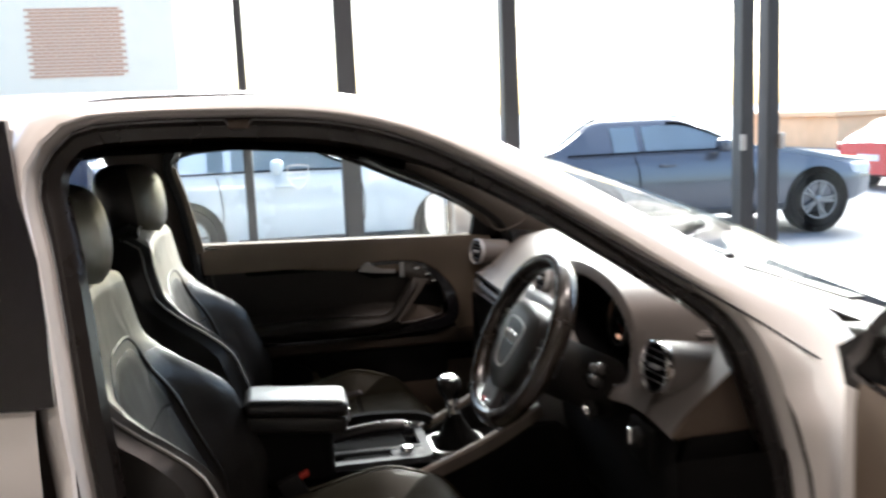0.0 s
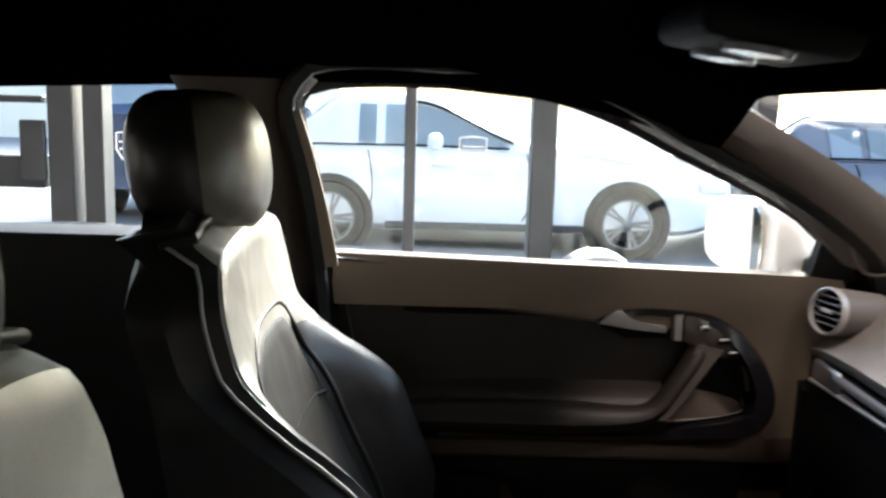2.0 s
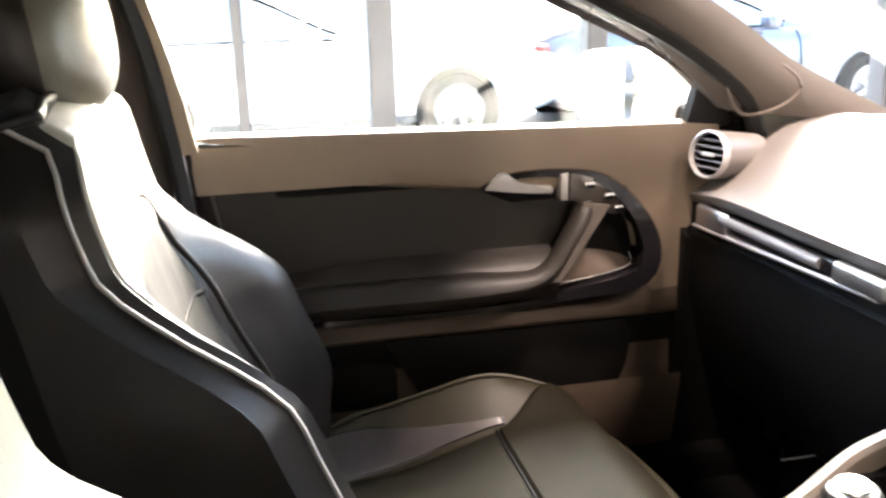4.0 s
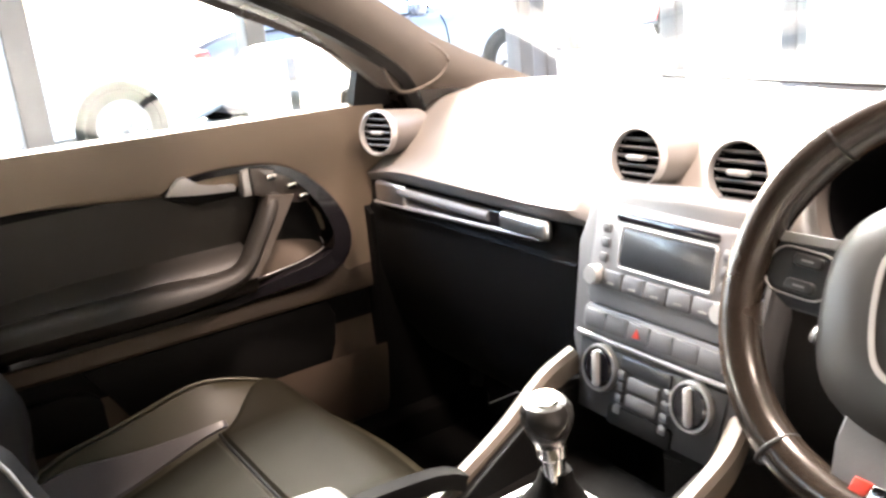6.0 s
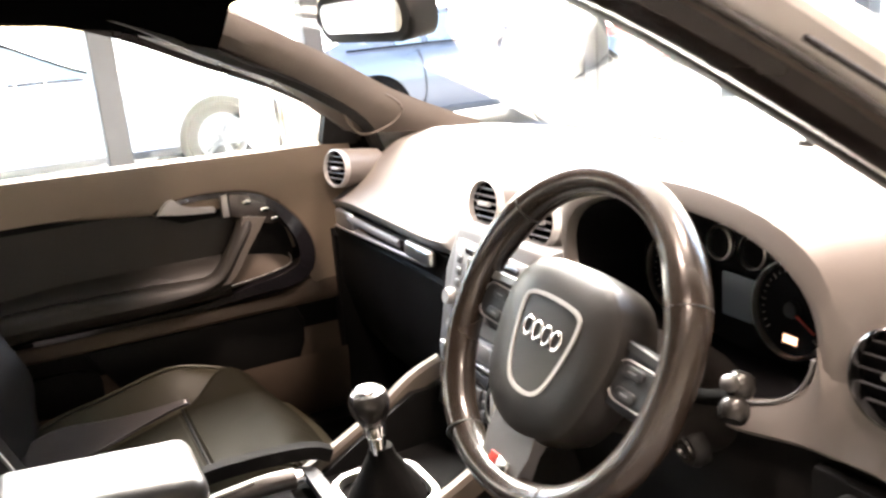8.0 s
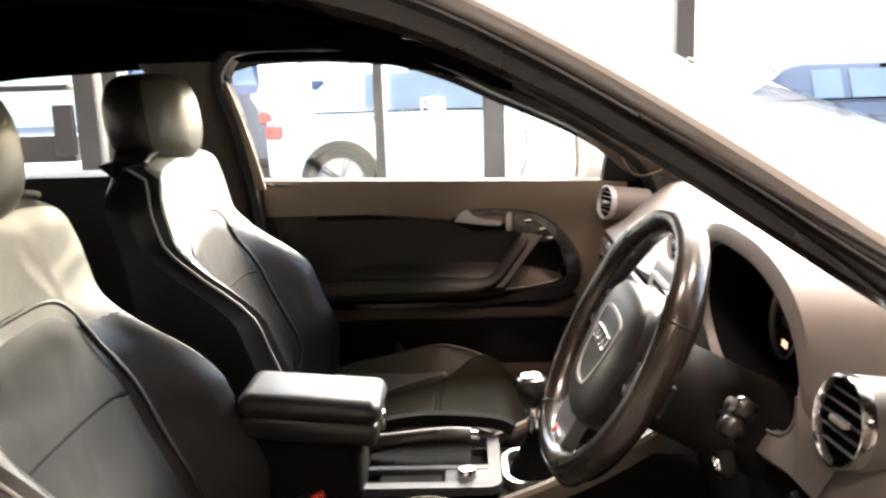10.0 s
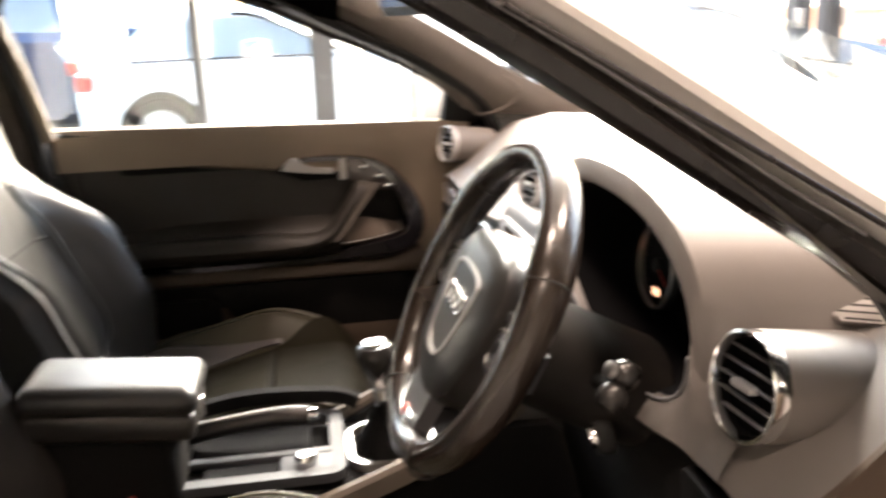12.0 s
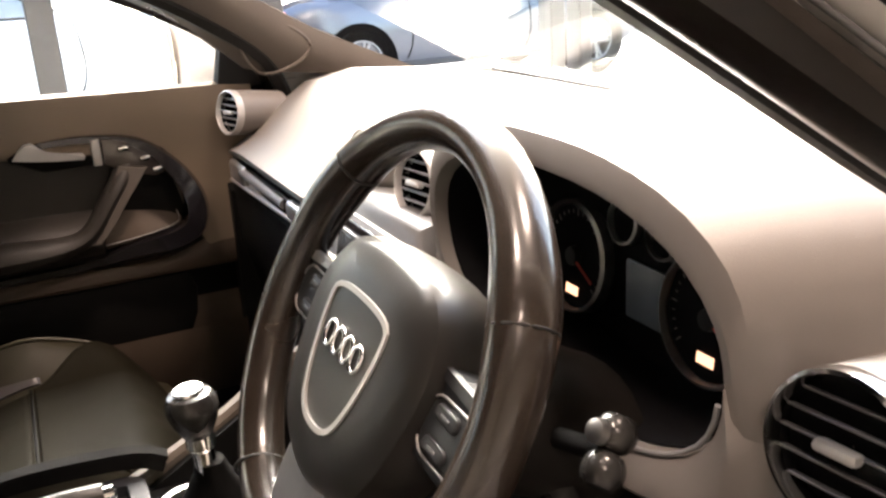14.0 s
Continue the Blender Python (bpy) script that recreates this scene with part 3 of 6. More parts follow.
    for ax in (1.16, -1.42):
        m = frame_at((ax, _s * (0.79 if ax > 0 else 0.74), 0.32), (1, 0, 0), (0, 0, 1))
        part("wheel_arch", lathe([(0.33, -0.05), (0.37, -0.05), (0.37, 0.06), (0.33, 0.06)], 36, m, cap=False), TYRE, car)
        wheel_parts(car, ax, _s * (0.690 if ax > 0 else 0.640), 0.315, 0.315, _s)

# roof, headliner and screens
ROOF = [(0.01, 1.308, 0.575), (-0.06, 1.343, 0.58), (-0.15, 1.375, 0.58), (-0.27, 1.40, 0.575), (-0.42, 1.412, 0.57), (-0.75, 1.418, 0.565), (-1.1, 1.405, 0.55), (-1.45, 1.365, 0.53)]
bm, bm2 = bmesh.new(), bmesh.new()
add_grid(bm, [[(x, w * q, z - 0.026 * q * q - 0.03 * max(0.0, abs(q) - 0.97) / 0.1) for q in (-1.09, -1.03, -0.97, -0.8, -0.5, -0.2, 0, 0.2, 0.5, 0.8, 0.97, 1.03, 1.09)] for x, z, w in ROOF])
part("roof", bm, WHITE_PAINT, car)
LINER = [(-0.01, 1.276, 0.55), (-0.08, 1.296, 0.585), (-0.17, 1.322, 0.60), (-0.28, 1.340, 0.61), (-0.42, 1.352, 0.615), (-0.75, 1.350, 0.61), (-1.1, 1.335, 0.60), (-1.45, 1.30, 0.58)]
add_grid(bm2, [[(x, w * q, z + 0.02 * (1 - q * q) - 0.03 * q ** 6 - 0.036 * smoothstep(0.72, 1.0, q)) for q in (-1.05, -0.94, -0.8, -0.5, -0.2, 0, 0.2, 0.5, 0.8, 0.94, 1.05)] for x, z, w in LINER])
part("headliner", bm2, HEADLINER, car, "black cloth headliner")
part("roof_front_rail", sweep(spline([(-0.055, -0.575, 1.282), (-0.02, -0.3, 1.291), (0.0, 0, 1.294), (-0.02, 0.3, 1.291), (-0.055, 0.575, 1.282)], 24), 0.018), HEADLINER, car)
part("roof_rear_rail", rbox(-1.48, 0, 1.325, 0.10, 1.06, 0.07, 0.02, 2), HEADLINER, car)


def screen_point(u, q):
    """On the windscreen: u from the roof to the scuttle, q across."""
    x, z, w = 0.012 + 0.85 * u, 1.306 - 0.356 * u + 0.030 * math.sin(math.pi * u), 0.575 + 0.115 * u
    return (x - 0.10 * q * q * (0.55 + 0.45 * u), w * q, z - 0.012 * q * q)


bm = bmesh.new()
add_grid(bm, [[screen_point(u / 10, q / 6) for q in range(-6, 7)] for u in range(11)])
part("windscreen", bm, TINTED, car).visible_shadow = False
bm = bmesh.new()
add_grid(bm, [[(-1.50 - 0.30 * u / 6, (0.53 + 0.03 * u / 6) * q / 4, 1.335 - 0.30 * u / 6) for q in range(-4, 5)] for u in range(7)])
part("rear_window", bm, TINTED, car).visible_shadow = False
part("tailgate", loft([[(-1.80, -0.58, 1.03), (-1.86, -0.60, 0.9), (-1.88, -0.62, 0.6), (-1.86, -0.62, 0.32)], [(-1.83, 0, 1.04), (-1.90, 0, 0.9), (-1.93, 0, 0.6), (-1.90, 0, 0.30)], [(-1.80, 0.58, 1.03), (-1.86, 0.60, 0.9), (-1.88, 0.62, 0.6), (-1.86, 0.62, 0.32)]], closed=False, cap=False), WHITE_PAINT, car)
# bonnet, scuttle, wipers, nose
bm = bmesh.new()
add_grid(bm, [[(0.70 + 1.12 * u + 0.12 * (1 - q * q) - 0.06, (0.765 - 0.13 * u * u) * q, 0.945 - 0.17 * u ** 1.6 - 0.05 * q * q) for q in [k / 6 for k in range(-6, 7)]] for u in [k / 8 for k in range(9)]])
part("bonnet", bm, WHITE_PAINT, car)
part("scuttle", rbox(0.79, 0, 0.905, 0.16, 1.40, 0.05, 0.02, 2), DASH_LOW, car, "black plastic scuttle under the windscreen")
for _y0, _y1 in ((-0.60, 0.02), (-0.05, 0.52)):
    part("wiper", sweep(spline([(0.76, _y0, 0.945), (0.745, (_y0 + _y1) / 2, 0.968), (0.79, _y1, 0.962)], 14), [(-0.012, -0.004), (0.012, -0.004), (0.004, 0.008), (-0.004, 0.008)]), RUBBER, car)
part("front_bumper", loft([[(1.72 - a * 0.06, -0.70, z) for a, z in ((0, 0.75), (-1, 0.6), (-1, 0.4), (1, 0.28))]] + [[(1.98 - 0.30 * q * q - a * 0.02, 0.70 * q, z) for a, z in ((2, 0.76), (0, 0.6), (0, 0.4), (3, 0.26))] for q in (-0.9, -0.6, -0.3, 0, 0.3, 0.6, 0.9)] + [[(1.72 - a * 0.06, 0.70, z) for a, z in ((0, 0.75), (-1, 0.6), (-1, 0.4), (1, 0.28))]], closed=False, cap=False), WHITE_PAINT, car)
part("underbody", rbox(-0.05, 0, 0.26, 3.4, 1.40, 0.06, 0.02, 1), CARPET, car)
part("floor_carpet", rbox(-0.10, 0, 0.315, 1.5, 1.40, 0.05, 0.015, 1), CARPET, car, "black carpet on the cabin floor")
part("bulkhead", rbox(0.66, 0, 0.60, 0.08, 1.42, 0.62, 0.02, 1), CARPET, car)
part("rear_bulkhead", rbox(-1.55, 0, 0.62, 0.06, 1.3, 0.75, 0.02, 1), CARPET, car)

for _s in (-1, 1):
    part("sill_trim", rbox(-0.12, _s * 0.715, 0.35, 1.05, 0.10, 0.09, 0.015, 2), DASH_LOW, car)

# pillar trims inside
for _s in (-1, 1):
    inner = spline([(0.255, _s * 0.690, 1.005), (0.16, _s * 0.672, 1.085), (0.05, _s * 0.648, 1.165), (-0.06, _s * 0.622, 1.232), (-0.17, _s * 0.60, 1.288)], 18)
    if _s < 0:
        inner = [p + Vector((0.006, 0, 0.016)) for p in inner]
    outer = spline([(0.56, _s * 0.660, 0.985), (0.36, _s * 0.645, 1.075), (0.22, _s * 0.620, 1.158), (0.08, _s * 0.595, 1.232), (-0.06, _s * 0.570, 1.300)], 18)
    rows = []
    for a, b in zip(inner, outer):
        n = Vector((-0.3, -_s * 0.8, -0.2)).normalized()
        rows.append([a + Vector((0, _s * 0.05, 0)), a, a.lerp(b, 0.2) + n * 0.018, a.lerp(b, 0.5) + n * 0.028, a.lerp(b, 0.8) + n * 0.018, b, b + Vector((0.0, _s * 0.05, 0.0))])
    bm = bmesh.new()
    add_grid(bm, rows)
    part("windscreen_pillar_trim", bm, PILLAR, car, "grey-brown grained windscreen pillar trim")
    # the speaker plate at its foot
    if _s > 0:
        part("tweeter_plate", sweep(spline([(0.27, _s * 0.664, 1.00), (0.33, _s * 0.646, 1.01), (0.36, _s * 0.640, 1.045), (0.30, _s * 0.640, 1.085), (0.24, _s * 0.656, 1.06)], 30, closed=True), 0.003, closed=True), PILLAR, car)
    # centre pillar
    rows = []
    for z, x0, x1 in ((0.45, -0.66, -0.80), (0.85, -0.655, -0.80), (1.0, -0.66, -0.80), (1.15, -0.678, -0.80), (1.25, -0.69, -0.80), (1.315, -0.675, -0.83)):
        z = lowered(_s, z)
        y = side_y(z)
        rows.append([(x0 + 0.03, _s * (y - 0.020), z), (x0 + 0.012, _s * (y - 0.050), z), (x0 - 0.006, _s * (y - 0.062), z), (x0 - 0.06, _s * (y - 0.066), z), (x1 + 0.02, _s * (y - 0.060), z), (x1, _s * (y - 0.045), z), (x1 - 0.01, _s * (y - 0.0), z)])
    bm = bmesh.new()
    add_grid(bm, rows)
    part("centre_pillar_trim", bm, PILLAR, car, "beige-grey centre pillar trim")
    if _s > 0:
        edge = [(-0.598, 0.985), (-0.606, 1.05), (-0.618, 1.12), (-0.633, 1.19), (-0.645, 1.235)]
        part("pillar_edge", sweep(spline([(ex, side_y(ez) - 0.056, ez) for ex, ez in edge], 16), [(-0.012, -0.004), (0.010, -0.004), (0.013, 0.0), (0.010, 0.004), (-0.012, 0.004)], up=(0, 1, 0), taper=lambda t: 1.15 - 0.5 * t), UPPER_TRIM, car, "taupe front edge of the centre pillar")
    part("seat_belt", sweep([(-0.735, _s * 0.585, 1.24), (-0.72, _s * 0.63, 1.0), (-0.70, _s * 0.665, 0.6)], [(-0.022, -0.001), (0.022, -0.001), (0.022, 0.001), (-0.022, 0.001)], up=(0, 1, 0)), TRIM_DARK, car)
    # rear side trim under the quarter glass
    rows = []
    for k in range(12):
        X = -0.80 - 0.72 * k / 11
        rows.append([(X, _s * yy, z) for yy, z in ((0.745, 1.032), (0.715, 1.038), (0.672, 1.028), (0.655, 0.99), (0.650, 0.80), (0.60, 0.62), (0.60, 0.36))])
    bm = bmesh.new()
    add_grid(bm, rows)
    part("rear_side_trim", bm, TRIM_DARK, car)

for _s in (-1, 1):
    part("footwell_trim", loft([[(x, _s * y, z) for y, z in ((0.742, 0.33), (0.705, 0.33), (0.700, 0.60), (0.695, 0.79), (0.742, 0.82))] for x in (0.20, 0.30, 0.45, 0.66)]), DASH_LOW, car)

# ---- far door, closed; near door, swung open ----
def place_far(x, z, d):
    """A point of the closed door: d metres from the pane's plane towards the cabin."""
    return (x, side_y(z) - d, z)


WINDOW = [(x, lowered(1, z)) for x, z in [(-0.612, 0.996), (-0.63, 1.12), (-0.648, 1.262), (-0.615, 1.303), (-0.50, 1.314), (-0.383, 1.313), (-0.262, 1.300), (-0.15, 1.264), (-0.04, 1.208), (0.117, 1.112), (0.222, 1.040), (0.240, 0.966)]]


def build_door(parent, side, name, label):
    """A front door with its trim. Made for the far side, then mirrored for the near one."""
    sy = side

    def P(x, y, z):
        return (x, sy * y, z)

    skin = bmesh.new()
    rows = []
    for x in [-0.60 + 0.96 * k / 14 for k in range(15)]:
        rows.append([P(x, y, z) for y, z in ((0.755, 0.975), (0.785, 0.95), (0.80, 0.80), (0.805, 0.6), (0.79, 0.4), (0.775, 0.36), (0.745, 0.36), (0.742, 0.6), (0.742, 0.80), (0.742, 0.975))])
    loft(rows, bm=skin)
    door = part(name, skin, WHITE_PAINT, parent, label)
    part("inner_panel", slab([(-0.60, 0.985), (0.245, 0.965), (0.215, 0.42), (-0.585, 0.38)], lambda a, b, d: P(a, 0.7425 - d, b), 0.0, 0.0035), DASH_LOW, door, smooth=False)
    # trim: upper roll, recessed dark panel, lower carrier with pocket
    rows = []
    for k in range(33):
        f = k / 32
        x = -0.605 + 0.87 * f
        lift = -0.022 * f
        low = max(0.050 - 0.086 * f, -0.006)
        low -= 0.20 * smoothstep(0.085, 0.150, x)
        rows.append([P(x, y, z + (lift if z > 0.95 else low if z < 0.90 else 0)) for y, z in ((0.752, 1.000), (0.738, 1.006), (0.724, 1.001), (0.716, 0.984), (0.713, 0.955), (0.713, 0.915), (0.716, 0.893), (0.722, 0.888), (0.745, 0.887))])
    bm = bmesh.new()
    add_grid(bm, rows)
    part("upper_panel", bm, UPPER_TRIM, door, "dark soft upper door panel, warm glare put into its colour")
    rows = []
    for k in range(33):
        f = k / 32
        x = -0.60 + 0.80 * f
        b = 0.014 * smoothstep(-0.47, -0.56, x)
        rows.append([P(x, y - b, z) for y, z in ((0.742, 0.950), (0.738, 0.88), (0.737, 0.80), (0.735, 0.74), (0.736, 0.70), (0.742, 0.665))])
    bm = bmesh.new()
    add_grid(bm, rows)
    part("insert_panel", bm, DOOR_CLOTH, door, "black leather door insert")
    # Paler line: the highlight on the insert's edge, painted on.
    part("insert_edge", sweep([P(-0.576, 0.720, 0.928), P(-0.556, 0.716, 0.819), P(-0.535, 0.712, 0.755)], 0.0022), PULL, door)
    # armrest that turns up into the pull
    path = spline([P(-0.56, 0.705, 0.725), P(-0.40, 0.692, 0.735), P(-0.22, 0.680, 0.738), P(-0.10, 0.674, 0.742), P(-0.052, 0.676, 0.758), P(-0.018, 0.686, 0.800), P(0.012, 0.700, 0.838), P(0.026, 0.716, 0.858)], 40)
    sec = [(0.030 * math.cos(a) * 1.0, 0.022 * math.sin(a)) for a in [2 * math.pi * k / 12 for k in range(12)]]
    part("armrest", sweep(path, sec, taper=lambda t: 1.25 - 0.62 * smoothstep(0.55, 0.85, t)), DOOR_CLOTH, door)
    strap = [((-0.075, 0.742), (-0.035, 0.742)), ((-0.045, 0.770), (-0.008, 0.768)), ((-0.020, 0.805), (0.016, 0.800)), ((0.004, 0.840), (0.042, 0.832)), ((0.016, 0.864), (0.062, 0.856))]
    part("pull_strap", loft([[P(a, 0.664 + 0.008 * k, az), P(b, 0.664 + 0.008 * k, bz), P(b + 0.004, 0.684 + 0.008 * k, bz), P(a - 0.002, 0.684 + 0.008 * k, az)] for k, ((a, az), (b, bz)) in enumerate(strap)]), PULL, door, "taupe door pull")
    # the padded ledge, swelling out under a crease and rolling under to the gloss strip
    rows = []
    for k in range(25):
        x = -0.585 + 0.555 * k / 24
        g = smoothstep(-0.60, -0.30, x)
        c = 0.762 + 0.022 * g
        o = 0.016 * (1 - g)
        rows.append([P(x, y, z) for y, z in ((0.740, c + 0.006), (0.733, c), (0.722, c - 0.006), (0.704 + o, c - 0.014), (0.688 + o, c - 0.028), (0.680 + o, 0.738), (0.683 + o, 0.722), (0.694 + o, 0.708), (0.708 + o, 0.702), (0.742, 0.700))])
    bm = bmesh.new()
    add_grid(bm, rows)
    part("armrest_pad", bm, DOOR_CLOTH, door)
    # the gloss black loop round the handle
    loop = spline([P(-0.150, 0.722, 0.893), P(-0.105, 0.718, 0.912), P(-0.02, 0.716, 0.913), P(0.055, 0.714, 0.897), P(0.110, 0.712, 0.845), P(0.136, 0.711, 0.785), P(0.128, 0.711, 0.738), P(0.090, 0.712, 0.719), P(0.035, 0.713, 0.711), P(-0.02, 0.714, 0.702), P(-0.10, 0.716, 0.691), P(-0.30, 0.722, 0.687), P(-0.47, 0.728, 0.689)], 72)
    part("gloss_loop", sweep(loop, [(-0.010, -0.016), (0.008, -0.016), (0.012, -0.006), (0.012, 0.006), (0.008, 0.016), (-0.010, 0.016)], up=(0, sy, 0.001), taper=lambda t: 0.55 + 1.30 * math.exp(-((t - 0.39) / 0.14) ** 2)), PIANO, door, "gloss black loop round the door handle")
    body = [(-0.006, 0.914), (0.045, 0.908), (0.095, 0.884), (0.122, 0.848), (0.075, 0.836), (0.030, 0.848), (-0.006, 0.868)]
    part("switch_plate", slab(body, lambda a, b, d: P(a, 0.735 - d, b), 0.0, 0.032, 0.006), GLOSS_BROWN, door, "gloss dark brown switch plate with chrome buttons")
    for a, b in ((0.028, 0.893), (0.062, 0.872), (0.08, 0.850)):
        part("switch", rbox(*P(a, 0.701, b), 0.018, 0.008, 0.010, 0.003, 2), CHROME, door)
    part("silver_block", slab([(-0.022, 0.912), (-0.008, 0.914), (-0.008, 0.868), (-0.022, 0.868)], lambda a, b, d: P(a, 0.735 - d, b), 0.0, 0.034, 0.004), SILVER, door, "satin silver block beside the lever")
    part("handle_well", slab([(-0.148, 0.888), (-0.105, 0.910), (-0.022, 0.912), (-0.022, 0.868), (-0.10, 0.866)], lambda a, b, d: P(a, 0.735 - d, b), 0.0, 0.016, 0.004), DASH_LOW, door)
    lever = [(-0.146, 0.894), (-0.136, 0.908), (-0.124, 0.919), (-0.113, 0.920), (-0.105, 0.913), (-0.096, 0.902), (-0.080, 0.897), (-0.036, 0.893), (-0.033, 0.887), (-0.036, 0.881), (-0.075, 0.885), (-0.110, 0.889)]
    part("door_lever", slab(lever, lambda a, b, d: P(a, 0.716 - d - 0.10 * max(0.0, -0.09 - a) * (b - 0.89) / 0.03, b), 0.0, 0.014, 0.0035, 3), SILVER, door, "satin silver inner door lever")
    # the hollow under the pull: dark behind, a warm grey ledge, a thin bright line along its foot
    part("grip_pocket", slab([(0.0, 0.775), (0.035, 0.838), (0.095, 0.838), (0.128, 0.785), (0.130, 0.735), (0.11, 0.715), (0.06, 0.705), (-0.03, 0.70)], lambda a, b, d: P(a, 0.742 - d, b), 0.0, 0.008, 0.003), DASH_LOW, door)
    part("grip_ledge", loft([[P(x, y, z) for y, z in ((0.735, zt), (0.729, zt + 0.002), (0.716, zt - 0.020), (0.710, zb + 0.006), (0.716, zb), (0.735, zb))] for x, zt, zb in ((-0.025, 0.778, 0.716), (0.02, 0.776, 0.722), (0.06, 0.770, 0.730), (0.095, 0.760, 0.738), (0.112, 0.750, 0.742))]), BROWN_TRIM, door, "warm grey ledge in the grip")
    part("grip_trim", sweep(spline([P(-0.027, 0.702, 0.727), P(0.02, 0.701, 0.732), P(0.06, 0.700, 0.738), P(0.095, 0.700, 0.747), P(0.104, 0.700, 0.757), P(0.100, 0.700, 0.772)], 24), 0.0011, taper=lambda t: 1.0 - 0.5 * t), SILVER, door)
    rows = []
    for k in range(25):
        f = k / 24
        x = -0.58 + 0.79 * f
        zt = 0.680 + 0.035 * smoothstep(0.06, 0.19, x)
        rows.append([P(x, y, z) for y, z in ((0.742, zt), (0.722, zt - 0.002), (0.716, zt - 0.012), (0.715, 0.656), (0.720, 0.649), (0.745, 0.644))])
    bm = bmesh.new()
    add_grid(bm, rows)
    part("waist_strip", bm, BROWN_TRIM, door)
    rows = []
    for k in range(25):
        f = k / 24
        x = -0.58 + 0.78 * f
        e = 0.004 * smoothstep(0.0, 0.35, f) - 0.022
        rows.append([P(x, y, z) for y, z in ((0.742, 0.648), (0.738, 0.57), (0.735, 0.50), (0.728, 0.485), (0.690 - e, 0.49), (0.680 - e, 0.54), (0.672 - e, 0.545), (0.672 - e, 0.52), (0.690 - e, 0.42), (0.73, 0.37))])
    bm = bmesh.new()
    add_grid(bm, rows)
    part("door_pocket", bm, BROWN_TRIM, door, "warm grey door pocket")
    # A black plate: the shade inside the pocket, put into colour.
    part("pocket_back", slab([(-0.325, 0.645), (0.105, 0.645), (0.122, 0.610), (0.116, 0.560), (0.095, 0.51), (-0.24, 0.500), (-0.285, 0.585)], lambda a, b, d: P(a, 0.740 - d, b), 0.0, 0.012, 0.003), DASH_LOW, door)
    part("speaker_grille", slab([(0.5 * 0.20 * a - 0.40, 0.5 * 0.13 * b + 0.55) for a, b in rounded(2, 2, 0.5)], lambda a, b, d: P(a, 0.742 - d, b), 0.0, 0.02, 0.006), DASH_LOW, door)
    # pane and slim frame
    pane = spline([(x, 0, z) for x, z in WINDOW], 60, closed=True)
    bm = bmesh.new()
    bm.faces.new([bm.verts.new(P(p.x, side_y(p.z) - 0.01, p.z)) for p in pane])
    g = part("window_pane", bm, TINTED, door, smooth=False)
    g.visible_shadow = False
    fr = [P(p.x, side_y(p.z) - 0.012, p.z) for p in pane]
    part("window_frame", sweep(fr, [(-0.004, -0.010), (0.014, -0.010), (0.014, 0.012), (-0.004, 0.012)] if sy > 0 else [(-0.014, -0.010), (0.004, -0.010), (0.004, 0.012), (-0.014, 0.012)], closed=True, up=(0, 1, 0.3 * sy)), RUBBER, door, "black window frame")
    part("waist_seal", sweep([P(-0.61, 0.746, 0.998), P(-0.2, 0.746, 0.990), P(0.24, 0.746, 0.972)], 0.003), RUBBER, door)
    # black triangle in the window's front corner
    part("mirror_sail", loft([[P(0.200, 0.748, 0.955), P(0.335, 0.748, 0.945), P(0.325, 0.735, 1.010), P(0.215, 0.722, 1.062)], [P(0.205, 0.730, 0.957), P(0.330, 0.728, 0.947), P(0.320, 0.712, 1.006), P(0.218, 0.706, 1.056)]]), TRIM_DARK, door, "black mirror triangle")
    # door mirror
    def oval(half_y, half_z, n=28, power=4.0):
        for k in range(n):
            c, d = math.cos(2 * math.pi * k / n), math.sin(2 * math.pi * k / n)
            f = (abs(c) ** power + abs(d) ** power) ** (-1 / power)
            yield half_y * c * f, half_z * d * f * (1 - 0.10 * c)

    shell = [(-0.010, 0.96), (0.0, 1.0), (0.035, 1.0), (0.075, 0.93), (0.105, 0.74), (0.120, 0.42)]
    mh = part("door_mirror", loft([[P(0.165 + dx, 0.925 + a, 1.022 + b) for a, b in oval(0.122 * q, 0.074 * q)] for dx, q in shell]), WHITE_PAINT, door, "white door mirror housing")
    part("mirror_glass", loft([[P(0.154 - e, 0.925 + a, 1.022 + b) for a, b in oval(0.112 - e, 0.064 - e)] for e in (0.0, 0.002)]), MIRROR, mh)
    pivot = Vector(P(0.25, 0.86, 1.0))
    mh.matrix_basis = Matrix.Translation(pivot) @ Matrix.Rotation(radians(14 * sy), 4, "Z") @ Matrix.Translation(-pivot)
    part("mirror_foot", rbox(*P(0.255, 0.775, 0.985), 0.06, 0.10, 0.035, 0.012, 2), TRIM_DARK, mh)
    return door


build_door(car, 1, "door", "closed passenger door of the white car")
near = build_door(car, -1, "door", "driver's door swung wide open")
near.matrix_basis = Matrix.Translation((0.475, -0.815, 0)) @ Matrix.Rotation(radians(80), 4, "Z") @ Matrix.Translation((-0.36, 0.79, 0))

# ---- dashboard ----
YC = -0.018
DASH_SEC = [(0.84, 0.925), (0.70, 0.965), (0.55, 0.992), (0.42, 1.003), (0.345, 0.990), (0.285, 0.952), (0.235, 0.908), (0.205, 0.880), (0.199, 0.868), (0.206, 0.862)]


def dash_lift(y):
    """The hood over the dials raises the dash before the driver."""
    return smoothstep(-0.10, -0.22, y) * smoothstep(-0.62, -0.50, y)


